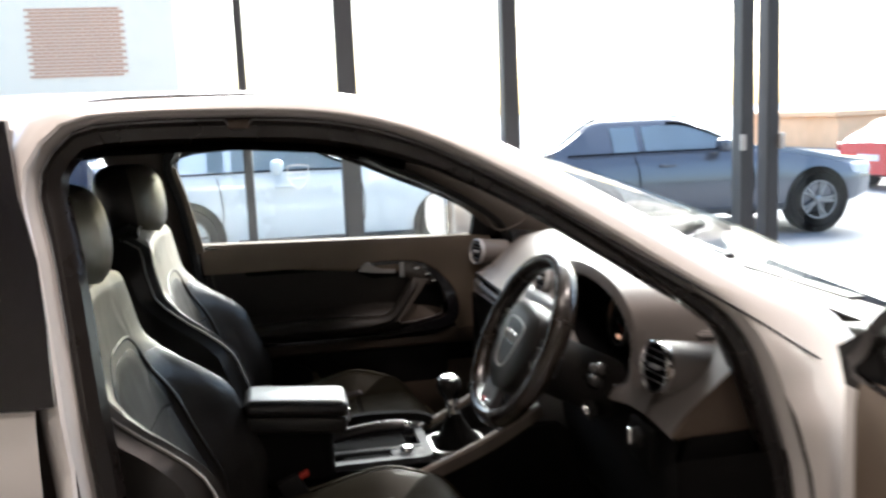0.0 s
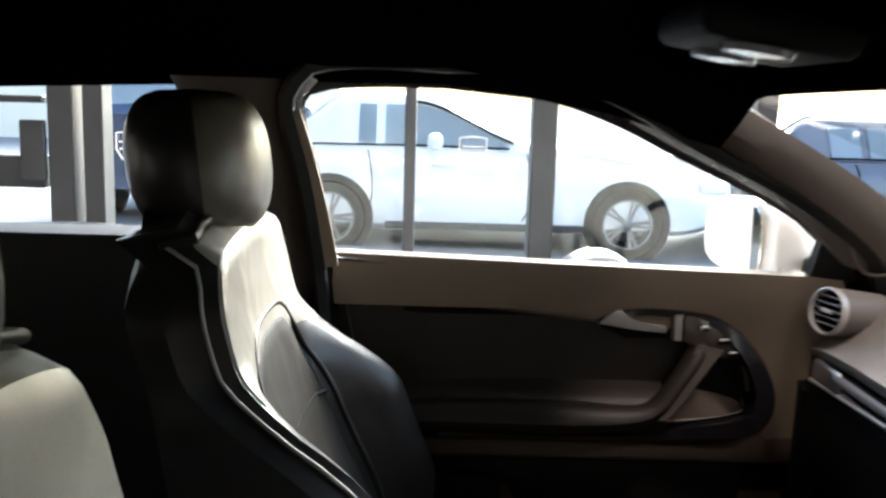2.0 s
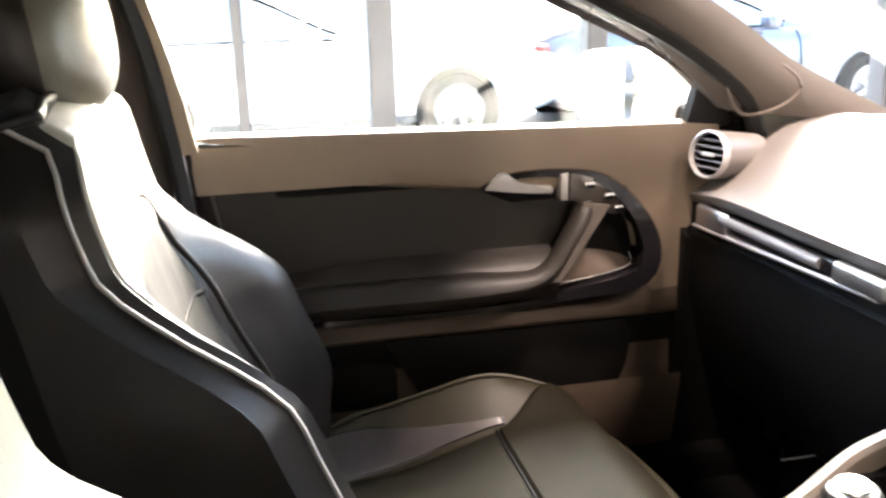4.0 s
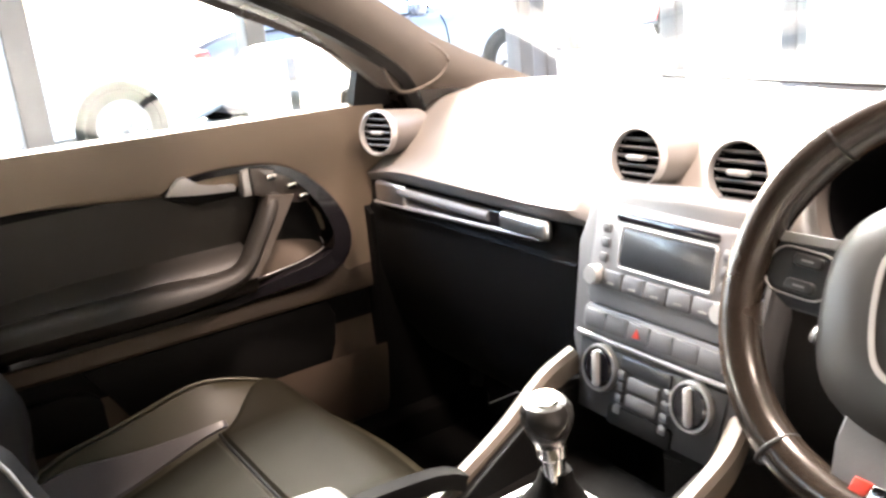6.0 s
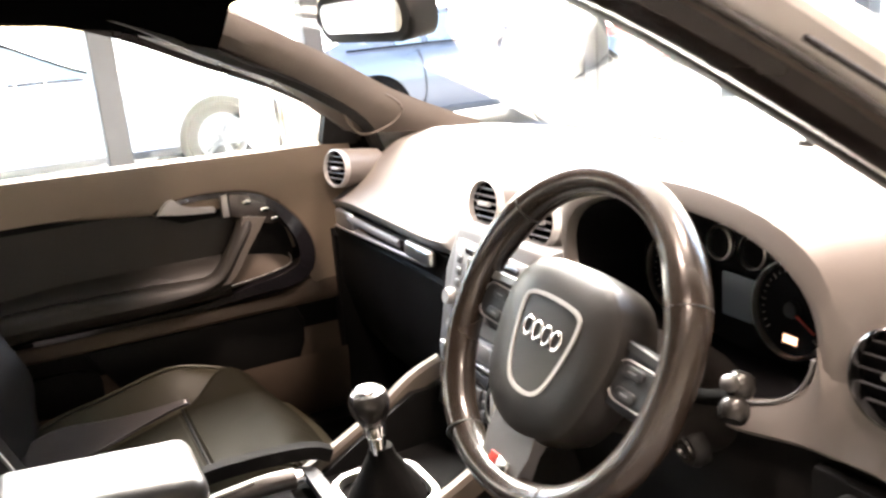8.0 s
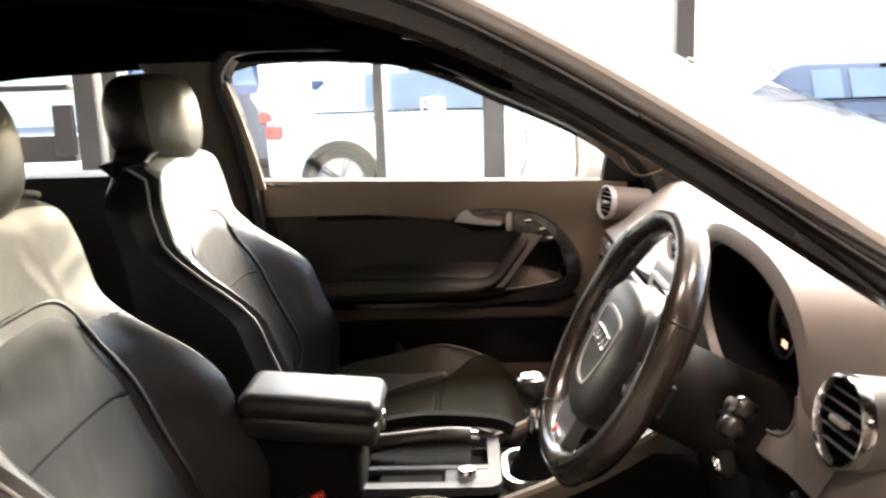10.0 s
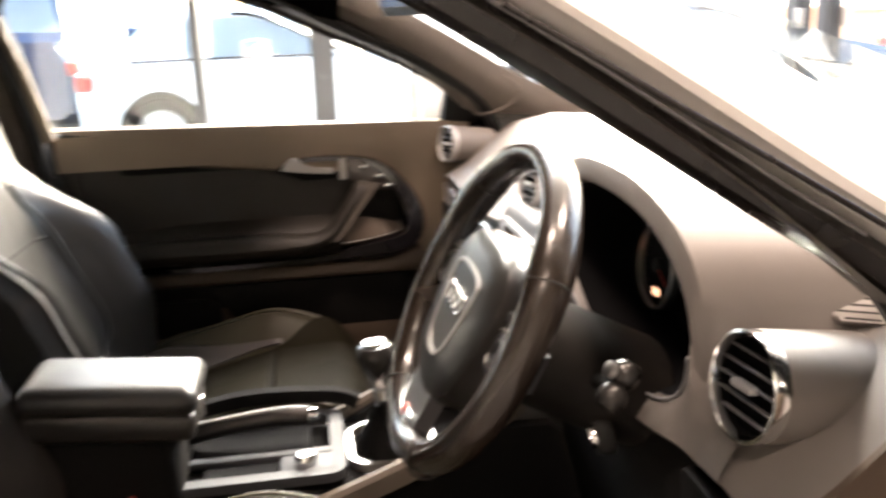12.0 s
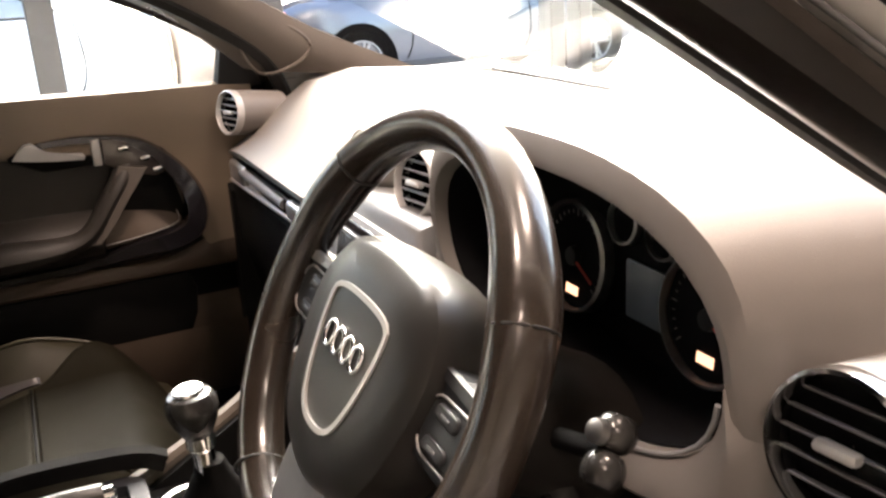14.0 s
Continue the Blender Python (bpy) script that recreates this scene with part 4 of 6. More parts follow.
rows = []
for k in range(101):
    y = 0.700 - 1.400 * k / 100
    h = dash_lift(y)
    e = max(0.0, abs(y) - 0.52) / 0.18
    mid = math.exp(-((y - YC) / 0.17) ** 4)
    row = []
    for i, (x, z) in enumerate(DASH_SEC):
        zz = z + 0.035 * h * smoothstep(0.75, 0.40, x) - 0.02 * e * e
        xx = x + 0.012 * e * e + 0.030 * mid * smoothstep(0.40, 0.24, x)
        well = smoothstep(0.218, 0.178, abs(y + 0.374))
        if i >= 7:
            well *= smoothstep(-0.588, -0.556, y)
        xx = max(xx, xx + (0.40 - xx) * well)
        if i > 6 and y > 0.12:
            # a rolled lip over the glovebox, its face turned down
            g = smoothstep(0.12, 0.18, y)
            xx, zz = xx + (0, -0.010, -0.003, 0.005)[i - 6] * g, zz + (0, 0.004, 0.011, -0.002)[i - 6] * g
        if i > 6:
            zz -= 0.010 * smoothstep(-0.40, -0.60, y)
            xx += 0.012 * smoothstep(-0.62, -0.58, y) * smoothstep(-0.36, -0.40, y)
        row.append((xx, y, zz))
    rows.append(row)
bm = bmesh.new()
add_grid(bm, rows)
dash = part("dashboard", bm, DASH, car, "grained charcoal dashboard")
# closed ends of the dashboard
for _y in (-0.700,):
    e = max(0.0, abs(_y) - 0.52) / 0.18
    sec = [(x + 0.012 * e * e, z - 0.02 * e * e - (0.006 if _y < 0 and i > 6 else 0.0)) for i, (x, z) in enumerate(DASH_SEC)] + [(0.24, 0.845), (0.60, 0.850), (0.80, 0.86)]
    # Same plastic as the dash; the shade on it is painted brown.
    part("end_cover", slab(sec, lambda a, b, d: (a, d, b), _y - math.copysign(0.004, _y), _y + math.copysign(0.006, _y), 0.003), BROWN_TRIM, dash, "dashboard end cover, its shade put into a brown colour")
    # The deeper shade below is painted as a black plate.
    part("lower_end_cover", slab([(0.24, 0.843), (0.60, 0.848), (0.80, 0.858), (0.80, 0.75), (0.45, 0.66), (0.26, 0.70), (0.225, 0.80)], lambda a, b, d: (a, d, b), _y - math.copysign(0.004, _y), _y + math.copysign(0.005, _y), 0.003), DASH_LOW, dash)
# passenger side below the edge: gloss strip, glovebox
rows = []
for k in range(25):
    y = 0.705 - 0.545 * k / 24
    rows.append([(x, y, z) for x, z in ((0.206, 0.862), (0.214, 0.858), (0.216, 0.835), (0.214, 0.812), (0.208, 0.806), (0.210, 0.70), (0.235, 0.60), (0.30, 0.50), (0.40, 0.44))])
bm = bmesh.new()
add_grid(bm, rows)
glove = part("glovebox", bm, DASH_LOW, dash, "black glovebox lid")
part("strip_recess", rbox(0.206, 0.435, 0.842, 0.014, 0.40, 0.034, 0.007, 2), PIANO, glove, "gloss black recess across the glovebox")
part("strip_bar", sweep([(0.201, 0.58 - 0.25 * k / 10, 0.848) for k in range(11)], 0.008), RADIO_FACE, glove)
part("strip_edge", sweep([(0.199, 0.665 - 0.45 * k / 10, 0.8195 + 0.016 * k / 10) for k in range(11)], 0.0035), SILVER, glove, "thin silver lower edge")
part("strip_handle", rbox(0.201, 0.250, 0.8485, 0.016, 0.104, 0.029, 0.008, 3), ALU, glove, "satin silver glovebox handle")
part("strip_cap", rbox(0.202, 0.610, 0.841, 0.014, 0.096, 0.036, 0.007, 3), ALU, glove, "satin silver end cap")
# driver's side below the edge
rows = []
for k in range(25):
    y = -0.155 - 0.55 * k / 24
    drop = 0.012 * smoothstep(-0.40, -0.60, y) + 0.018 * smoothstep(-0.50, -0.40, y)
    rows.append([(x, y, z) for x, z in ((0.216, 0.860 - drop), (0.218, 0.835 - drop), (0.212, 0.80), (0.205, 0.77), (0.212, 0.70), (0.24, 0.58), (0.32, 0.50))])
bm = bmesh.new()
add_grid(bm, rows)
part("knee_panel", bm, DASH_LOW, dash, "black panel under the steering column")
switch_plate = part("light_switch_panel", rbox(0.206, -0.605, 0.80, 0.02, 0.09, 0.075, 0.008, 2), DASH_LOW, dash)
part("light_switch", lathe([(0.017, 0.0), (0.017, 0.008), (0.013, 0.012), (0.003, 0.012)], 24, pose(0.196, -0.608, 0.812, 0, -90, 0)), TRIM_DARK, switch_plate)
part("switch_grip", rbox(0.181, -0.608, 0.815, 0.010, 0.008, 0.030, 0.003, 2), CHROME, switch_plate, "chrome grip of the light switch")
grille_n = Vector((-0.40, -0.52, 0.75)).normalized()
grille_x = Vector((0.83, -0.56, 0)).cross(grille_n).cross(grille_n).normalized() * -1
grille_m = Matrix.Translation((0.322, -0.606, 0.979)) @ Matrix((grille_x, grille_n.cross(grille_x), grille_n)).transposed().to_4x4()
grille = part("speaker_grille", slab(rounded(0.060, 0.030, 0.0148, 7), lambda a, b, d: grille_m @ Vector((a, b, d)), -0.035, 0.0022, 0.005, 3), DASH, dash, "small oval grille on the dashboard end")
for k in range(-2, 3):
    gw = 0.046 - 0.005 * k * k
    bm = rbox(0, 0, 0, gw, 0.0016, 0.004, 0.0)
    bm.transform(grille_m @ Matrix.Translation((0, 0.0062 * k, 0.0004)))
    part("grille_slat", bm, DASH_LOW, grille, smooth=False)
part("demister_slot", rbox(0.66, 0, 0.985, 0.035, 1.0, 0.006, 0.002, 1), TRIM_DARK, dash)
part("sun_sensor", lathe([(0.012, 0.0), (0.010, 0.008), (0.004, 0.011)], 16, pose(0.56, -0.22, 1.025)), TRIM_DARK, dash)


def air_vent(y, x, z, yaw, pitch, r=0.040, ring_mat=SILVER, deep=0.045):
    """A round vent: a housing tube, a bright ring, slats and a thumb knob."""
    m = Matrix.Translation((x, y, z)) @ Matrix.Rotation(radians(yaw), 4, "Z") @ Matrix.Rotation(radians(-90 + pitch), 4, "Y")
    v = part("air_vent", lathe([(r * 1.0, -0.10), (r * 1.02, -0.015), (r * 0.99, 0.0)], 40, m, cap=False), DASH, car, "round air vent with a silver ring and black slats")
    part("ring", lathe([(r * 1.015, -0.009), (r * 1.03, -0.003), (r * 1.01, 0.003), (r * 0.95, 0.004), (r * 0.89, -0.003), (r * 0.88, -0.012)], 44, m, cap=False), ring_mat, v, "satin silver ring")
    part("bowl", lathe([(r * 0.885, -0.004), (r * 0.87, -deep), (0.0005, -deep - 0.002)], 32, m, cap=False), DIAL_BLACK, v)
    for k in range(-2, 3):
        h = r * 0.29 * k
        w = math.sqrt(max(0.0, (r * 0.87) ** 2 - h * h))
        thin = min(1.0, 0.35 + deep / 0.07)
        bm = rbox(0, 0, 0, 0.0030 * thin, 2 * w, 0.014 * thin, 0.0006, 1)
        bm.transform(m @ Matrix.Translation((h, 0, -0.010 * thin)) @ Matrix.Rotation(radians(14), 4, "Y"))
        part("slat", bm, BUTTON, v)
    bm = rbox(0, 0, 0, 0.007, 0.026, 0.010, 0.003, 2)
    bm.transform(m @ Matrix.Translation((0, 0, 0.0)))
    part("thumb_knob", bm, SILVER, v)
    return v


air_vent(0.640, 0.203, 0.941, 17, 8, 0.038)
air_vent(YC + 0.086, 0.232, 0.957, 8, 10, 0.036)
air_vent(YC - 0.060, 0.232, 0.957, 8, 10, 0.036)
air_vent(-0.628, 0.215, 0.934, 6, 8, 0.042, CHROME, 0.011)

# ---- centre stack ----
def stack(y, h, d=0.0):
    """A point of the stack's sloping face: y across, h up the slope from its foot, d proud."""
    a = math.atan2(0.058, 0.240)
    return (0.148 + h * math.sin(a) - d * math.cos(a), -0.012 + 0.88 * (y - YC), 0.680 + h * math.cos(a) + d * math.sin(a))


def on_stack(outline, y0, h0, d0, d1, r=0.002):
    return slab([(y0 + a, h0 + b) for a, b in outline], lambda a, b, d: stack(a, b, d), d0, d1, r)


frame_out = [(-0.150, 0.262), (0.150, 0.262), (0.158, 0.18), (0.146, 0.06), (0.132, -0.02), (-0.132, -0.02), (-0.146, 0.06), (-0.158, 0.18)]
centre = part("centre_panel", slab([(YC + a, b) for a, b in frame_out], lambda a, b, d: stack(a, b, d), -0.16, 0.0, 0.020, 4), STACK_GREY, car, "grey centre stack with radio and heater controls")
radio = part("radio", on_stack(rounded(0.250, 0.122, 0.012), YC, 0.172, -0.01, 0.006, 0.003), RADIO_FACE, centre, "grey car radio with a dark display")
part("disc_slot", on_stack(rounded(0.17, 0.011, 0.005), YC, 0.220, 0.0, 0.008), PIANO, radio)
part("display", on_stack(rounded(0.150, 0.044, 0.004), YC - 0.006, 0.186, 0.0, 0.0085), SCREEN, radio, "unlit dark radio display")
part("display_frame", sweep([stack(YC - 0.006 + a, 0.186 + b, 0.007) for a, b in rounded(0.156, 0.050, 0.006)], 0.0018, closed=True), SILVER, radio)
for k in range(3):
    part("preset_button", on_stack(rounded(0.014, 0.012, 0.003), YC + 0.100, 0.204 - 0.018 * k, 0.0, 0.009), BUTTON, radio)
    part("preset_button", on_stack(rounded(0.014, 0.012, 0.003), YC - 0.100, 0.205 - 0.018 * k, 0.0, 0.009), BUTTON, radio)
for k in range(5):
    part("radio_button", on_stack(rounded(0.036, 0.022, 0.004), YC + 0.078 - 0.039 * k, 0.144, 0.0, 0.010), BUTTON, radio)
    part("button_mark", on_stack(rounded(0.012, 0.002, 0.0008, 3), YC + 0.078 - 0.039 * k, 0.140, 0.0095, 0.0112, 0), DIAL_WHITE, radio)


def dial(y, h, r, d, parent, material, grip=False):
    o = Vector(stack(y, h, 0))
    n = (Vector(stack(y, h, 1)) - o).normalized()
    m = frame_at(o, (0, 1, 0), n.cross(Vector((0, 1, 0))))
    if (m.to_3x3() @ Vector((0, 0, 1))).dot(n) < 0:
        m = m @ Matrix.Rotation(math.pi, 4, "X")
    k = part("knob", lathe([(r, 0.0), (r, d * 0.8), (r * 0.9, d), (0.002, d)], 28, m), material, parent)
    if grip:
        part("knob_ring", lathe([(r * 1.26, 0.0), (r * 1.26, 0.007), (r * 1.20, 0.011), (r * 1.08, 0.011), (r * 1.0, 0.004)], 32, m, cap=False), ALU, k, "chrome ring")
        bm = rbox(0, 0, 0, r * 0.42, r * 1.9, d * 0.9, r * 0.18, 2)
        bm.transform(m @ Matrix.Rotation(radians(12), 4, "Z") @ Matrix.Translation((0, 0, d)))
        part("grip", bm, SILVER, k)
    return k


dial(YC + 0.108, 0.146, 0.012, 0.020, radio, SILVER)
dial(YC - 0.108, 0.146, 0.012, 0.020, radio, SILVER)
row = part("switch_panel", on_stack(rounded(0.252, 0.034, 0.008), YC, 0.092, -0.01, 0.005, 0.003), RADIO_FACE, centre)
for k in range(6):
    part("switch", on_stack(rounded(0.037, 0.022, 0.003), YC + 0.0985 - 0.0394 * k, 0.092, 0.0, 0.009), BUTTON, row)
part("hazard_mark", slab([(YC + 0.021 + a, 0.092 + b) for a, b in ((-0.006, -0.005), (0.006, -0.005), (0, 0.006))], lambda a, b, d: stack(a, b, d), 0.008, 0.0105), RED, row, "red hazard triangle")
part("silver_edge", sweep([stack(YC + 0.134 - 0.268 * k / 10, 0.070, 0.003) for k in range(11)], 0.003), SILVER, centre)
climate = part("heater_panel", on_stack([(-0.128, 0.034), (0.128, 0.034), (0.118, -0.052), (-0.118, -0.052)], YC, 0.030, -0.02, 0.004, 0.004), HEATER, centre, "dark heater panel with two ringed dials")
for _y in (YC + 0.080, YC - 0.080):
    dial(_y, 0.036, 0.023, 0.012, climate, PIANO, True)
part("heater_display", on_stack(rounded(0.085, 0.018, 0.003), YC, 0.052, 0.0, 0.0065), SCREEN, climate)
for k in range(4):
    for s in (-1, 1):
        part("heater_button", on_stack(rounded(0.012, 0.011, 0.002), YC + s * 0.040, 0.038 - 0.014 * k, 0.0, 0.008), BUTTON, climate)
for k in range(2):
    part("heater_button", on_stack(rounded(0.052, 0.016, 0.003), YC, 0.032 - 0.020 * k, 0.0, 0.008), BUTTON, climate)
part("ash_tray", on_stack(rounded(0.11, 0.024, 0.004), YC, -0.012, 0.0, 0.007), DASH_LOW, climate)
for s in (-1, 1):
    # light rails that run from the stack down to the console
    part("side_rail", sweep(spline([stack(YC + s * 0.144, 0.035, -0.004), (0.108, YC + s * 0.137, 0.690), (0.04, YC + s * 0.130, 0.650), (-0.06, YC + s * 0.122, 0.605), (-0.14, YC + s * 0.118, 0.575)], 24), [(-0.010, -0.018), (0.010, -0.018), (0.011, 0.006), (0.006, 0.012), (-0.006, 0.012), (-0.011, 0.006)]), RAIL_TRIM, centre, "warm grey side rail")
    part("side_panel", loft([[(x, YC + s * y, z) for x, y, z in ((0.10, 0.135, 0.68), (0.20, 0.14, 0.68), (0.30, 0.14, 0.60), (0.30, 0.14, 0.36), (-0.10, 0.115, 0.36), (-0.10, 0.115, 0.58))], [(x, YC + s * y, z) for x, y, z in ((0.10, 0.115, 0.68), (0.20, 0.12, 0.68), (0.30, 0.12, 0.60), (0.30, 0.12, 0.36), (-0.10, 0.095, 0.36), (-0.10, 0.095, 0.58))]]), DASH_LOW, centre)

# ---- centre console ----
console = part("centre_console", loft([[(x, YC + w * q, z) for q, z in ((-1, 0.36), (-1, zt - 0.02), (-0.93, zt), (0.93, zt), (1, zt - 0.02), (1, 0.36))] for x, w, zt in ((0.14, 0.115, 0.600), (0.0, 0.112, 0.596), (-0.12, 0.105, 0.600), (-0.32, 0.10, 0.612), (-0.55, 0.10, 0.60))]), CONSOLE_BLACK, car, "black centre console")
part("gear_surround", sweep([(0.0 + a, YC + b, 0.606) for a, b in rounded(0.12, 0.13, 0.035, 7)], [(-0.006, -0.006), (0.006, -0.006), (0.004, 0.006), (-0.004, 0.006)], closed=True), ALU, console, "satin chrome gear gaiter ring")
part("gaiter", loft([[(0.002 + s * (0.055 * math.cos(a)) - 0.010 * k / 5, YC - 0.004 - 0.020 * k / 5 + s * 0.058 * math.sin(a) * (1 + 0.06 * math.cos(6 * a + k)), 0.604 + 0.017 * k) for a in [2 * math.pi * j / 28 for j in range(28)]] for k, s in enumerate((1.0, 0.86, 0.68, 0.52, 0.36, 0.28))]), CONSOLE_BLACK, console, "black leather gear gaiter")
gear = part("gear_stick", lathe([(0.012, 0.0), (0.012, 0.04), (0.016, 0.045), (0.015, 0.06), (0.012, 0.075)], 20, pose(-0.010, YC - 0.026, 0.665, 0, -4, 0)), CHROME, console)
part("gear_knob", lathe([(0.012, 0.066), (0.016, 0.072), (0.023, 0.086), (0.027, 0.100), (0.0265, 0.110), (0.022, 0.118), (0.014, 0.121), (0.002, 0.121)], 28, pose(-0.010, YC - 0.026, 0.652, 0, -4, 0)), KNOB, gear, "polished black gear knob")
part("knob_cap", lathe([(0.016, 0.1205), (0.015, 0.1235), (0.002, 0.1240)], 24, pose(-0.010, YC - 0.026, 0.652, 0, -4, 0)), CHROME, gear, "chrome gear knob cap")
part("tray_frame", sweep([(-0.185 + a, YC + b, 0.618) for a, b in rounded(0.215, 0.185, 0.015, 5)], [(-0.010, -0.008), (0.010, -0.008), (0.010, 0.006), (-0.010, 0.006)], closed=True), CONSOLE_SILVER, console, "grey frame round the handbrake")
part("tray_bar", rbox(-0.185, YC - 0.030, 0.618, 0.20, 0.016, 0.014, 0.004, 2), CONSOLE_SILVER, console)
part("tray_plate", rbox(-0.120, YC - 0.062, 0.617, 0.075, 0.050, 0.014, 0.004, 2), CONSOLE_SILVER, console)
part("tray_knob", lathe([(0.015, 0.0), (0.015, 0.010), (0.012, 0.016), (0.002, 0.017)], 20, pose(-0.122, YC - 0.064, 0.622)), CHROME, console, "small chrome rotary knob")
part("tray_well", rbox(-0.21, YC - 0.062, 0.614, 0.10, 0.046, 0.006, 0.002, 1), DIAL_BLACK, console)
part("brake_well", rbox(-0.200, YC + 0.034, 0.6125, 0.17, 0.096, 0.006, 0.002, 1), DIAL_BLACK, console)
brake = part("handbrake", sweep(spline([(-0.33, YC + 0.03, 0.625), (-0.25, YC + 0.03, 0.643), (-0.165, YC + 0.03, 0.652), (-0.115, YC + 0.03, 0.650)], 16), 0.014), LEATHER, console, "black handbrake lever with a chrome button")
part("brake_button", lathe([(0.009, 0.0), (0.009, 0.012), (0.006, 0.015)], 16, pose(-0.116, YC + 0.03, 0.650, 0, 90, 0)), CHROME, brake)
part("brake_strip", sweep([(-0.27, YC + 0.024, 0.6555), (-0.17, YC + 0.024, 0.6655)], 0.003), SILVER, brake)
part("far_rail", sweep(spline([(-0.29, YC + 0.105, 0.64), (-0.2, YC + 0.11, 0.652), (-0.08, YC + 0.11, 0.645), (-0.04, YC + 0.108, 0.63)], 14), [(-0.014, -0.01), (0.014, -0.01), (0.010, 0.008), (-0.010, 0.008)]), CONSOLE_BLACK, console)
arm = part("armrest_pedestal", rbox(-0.380, -0.078, 0.665, 0.20, 0.115, 0.14, 0.02, 3), DASH_LOW, console)
part("armrest_lid", rbox(-0.352, -0.092, 0.764, 0.214, 0.128, 0.038, 0.018, 4, Matrix.Rotation(radians(5), 4, "Y")), LID, arm, "padded leather armrest lid")
part("armrest_box", rbox(-0.354, -0.092, 0.730, 0.206, 0.118, 0.038, 0.010, 3, Matrix.Rotation(radians(5), 4, "Y")), LEATHER, arm)
part("armrest_catch", rbox(-0.246, -0.112, 0.733, 0.006, 0.020, 0.030, 0.003, 2), CHROME, arm)
part("belt_buckle", rbox(-0.37, -0.145, 0.595, 0.05, 0.022, 0.055, 0.006, 2, Matrix.Rotation(radians(-25), 4, "Y")), TRIM_DARK, car)
part("buckle_release", rbox(-0.355, -0.145, 0.620, 0.040, 0.016, 0.012, 0.003, 2, Matrix.Rotation(radians(-25), 4, "Y")), RED, car, "red belt release")

# ---- instrument hood ----
HC = Vector((0.205, -0.374, 0.942))


def hood_ring(x, ky, kz, recede=0.0):
    """One ring of the hood; recede carries its upper part away from the driver."""
    out = []
    for k in range(48):
        a = 2 * math.pi * k / 48
        c, s = math.cos(a), math.sin(a)
        p = 2.5 if s > 0 else 2.2
        f = (abs(c) ** p + abs(s) ** p) ** (-1 / p)
        yy = 0.182 * ky * c * f
        if s < 0:
            kz_here = min(kz, 1.03) + max(0.0, kz - 1.03) * smoothstep(0.03, -0.15, yy)
        else:
            kz_here = kz
        zz = (0.092 if s > 0 else 0.098) * kz_here * s * f
        zz += 0.016 * smoothstep(1.03, 1.12, kz) * smoothstep(0.0, 0.5, s)
        out.append((x - 0.10 * zz + recede * smoothstep(-0.45, 0.35, s), HC.y + yy, HC.z + zz))
    return out


bm = bmesh.new()
add_grid(bm, [hood_ring(0.305, 0.90, 0.92), hood_ring(0.26, 0.95, 0.95), hood_ring(0.212, 1.0, 1.0), hood_ring(0.204, 1.02, 1.03), hood_ring(0.203, 1.06, 1.06, 0.0), hood_ring(0.205, 1.11, 1.11, 0.005), hood_ring(0.210, 1.16, 1.14, 0.024), hood_ring(0.212, 1.24, 1.16, 0.09), hood_ring(0.214, 1.36, 1.18, 0.16), hood_ring(0.30, 1.34, 1.16, 0.10)], close_u=True)
hood = part("instrument_hood", bm, DASH, car, "grained hood round the instruments")
bm = bmesh.new()
add_grid(bm, [hood_ring(0.304, 0.90, 0.92), hood_ring(0.258, 0.945, 0.945), hood_ring(0.214, 0.985, 0.985)], close_u=True)
part("hood_lining", bm, DIAL_BLACK, hood)
part("hood_lip", sweep([Vector(hood_ring(0.203, 1.0, 1.0)[k]) for k in range(25, 44)], 0.0018), RADIO_FACE, hood, "pale edge under the instruments")
# the flat panel between the hood's foot and the outer vent
ring, rows = hood_ring(0.204, 1.02, 1.03), []
rows.append([Vector((x - 0.001, -0.625, z)) for x, z in ((0.283, 0.950), (0.255, 0.928), (0.231, 0.902), (0.212, 0.879), (0.199, 0.856), (0.203, 0.852), (0.23, 0.850))])
rows.append([Vector((x, -0.592, z)) for x, z in ((0.245, 0.950), (0.232, 0.926), (0.215, 0.901), (0.206, 0.877), (0.198, 0.854), (0.202, 0.850), (0.23, 0.848))])
for k in range(24, 37):
    f = (k - 24) / 12
    ye = -0.578 + 0.188 * f
    foot = Vector((0.199, ye, 0.852 - 0.022 * smoothstep(-0.58, -0.44, ye)))
    top = Vector(ring[k]) + Vector((-0.001, 0, 0))
    rows.append([top.lerp(foot, q) for q in (0, 0.25, 0.5, 0.75, 1.0)] + [foot + Vector((0.004, 0, -0.005)), foot + Vector((0.03, 0, -0.006))])
bm = bmesh.new()
add_grid(bm, rows)
part("hood_foot_panel", bm, DASH, hood)
bm = bmesh.new()
bm.faces.new([bm.verts.new(p) for p in hood_ring(0.303, 0.91, 0.93)])
part("dial_plate", bm, DIAL_BLACK, hood, smooth=False)
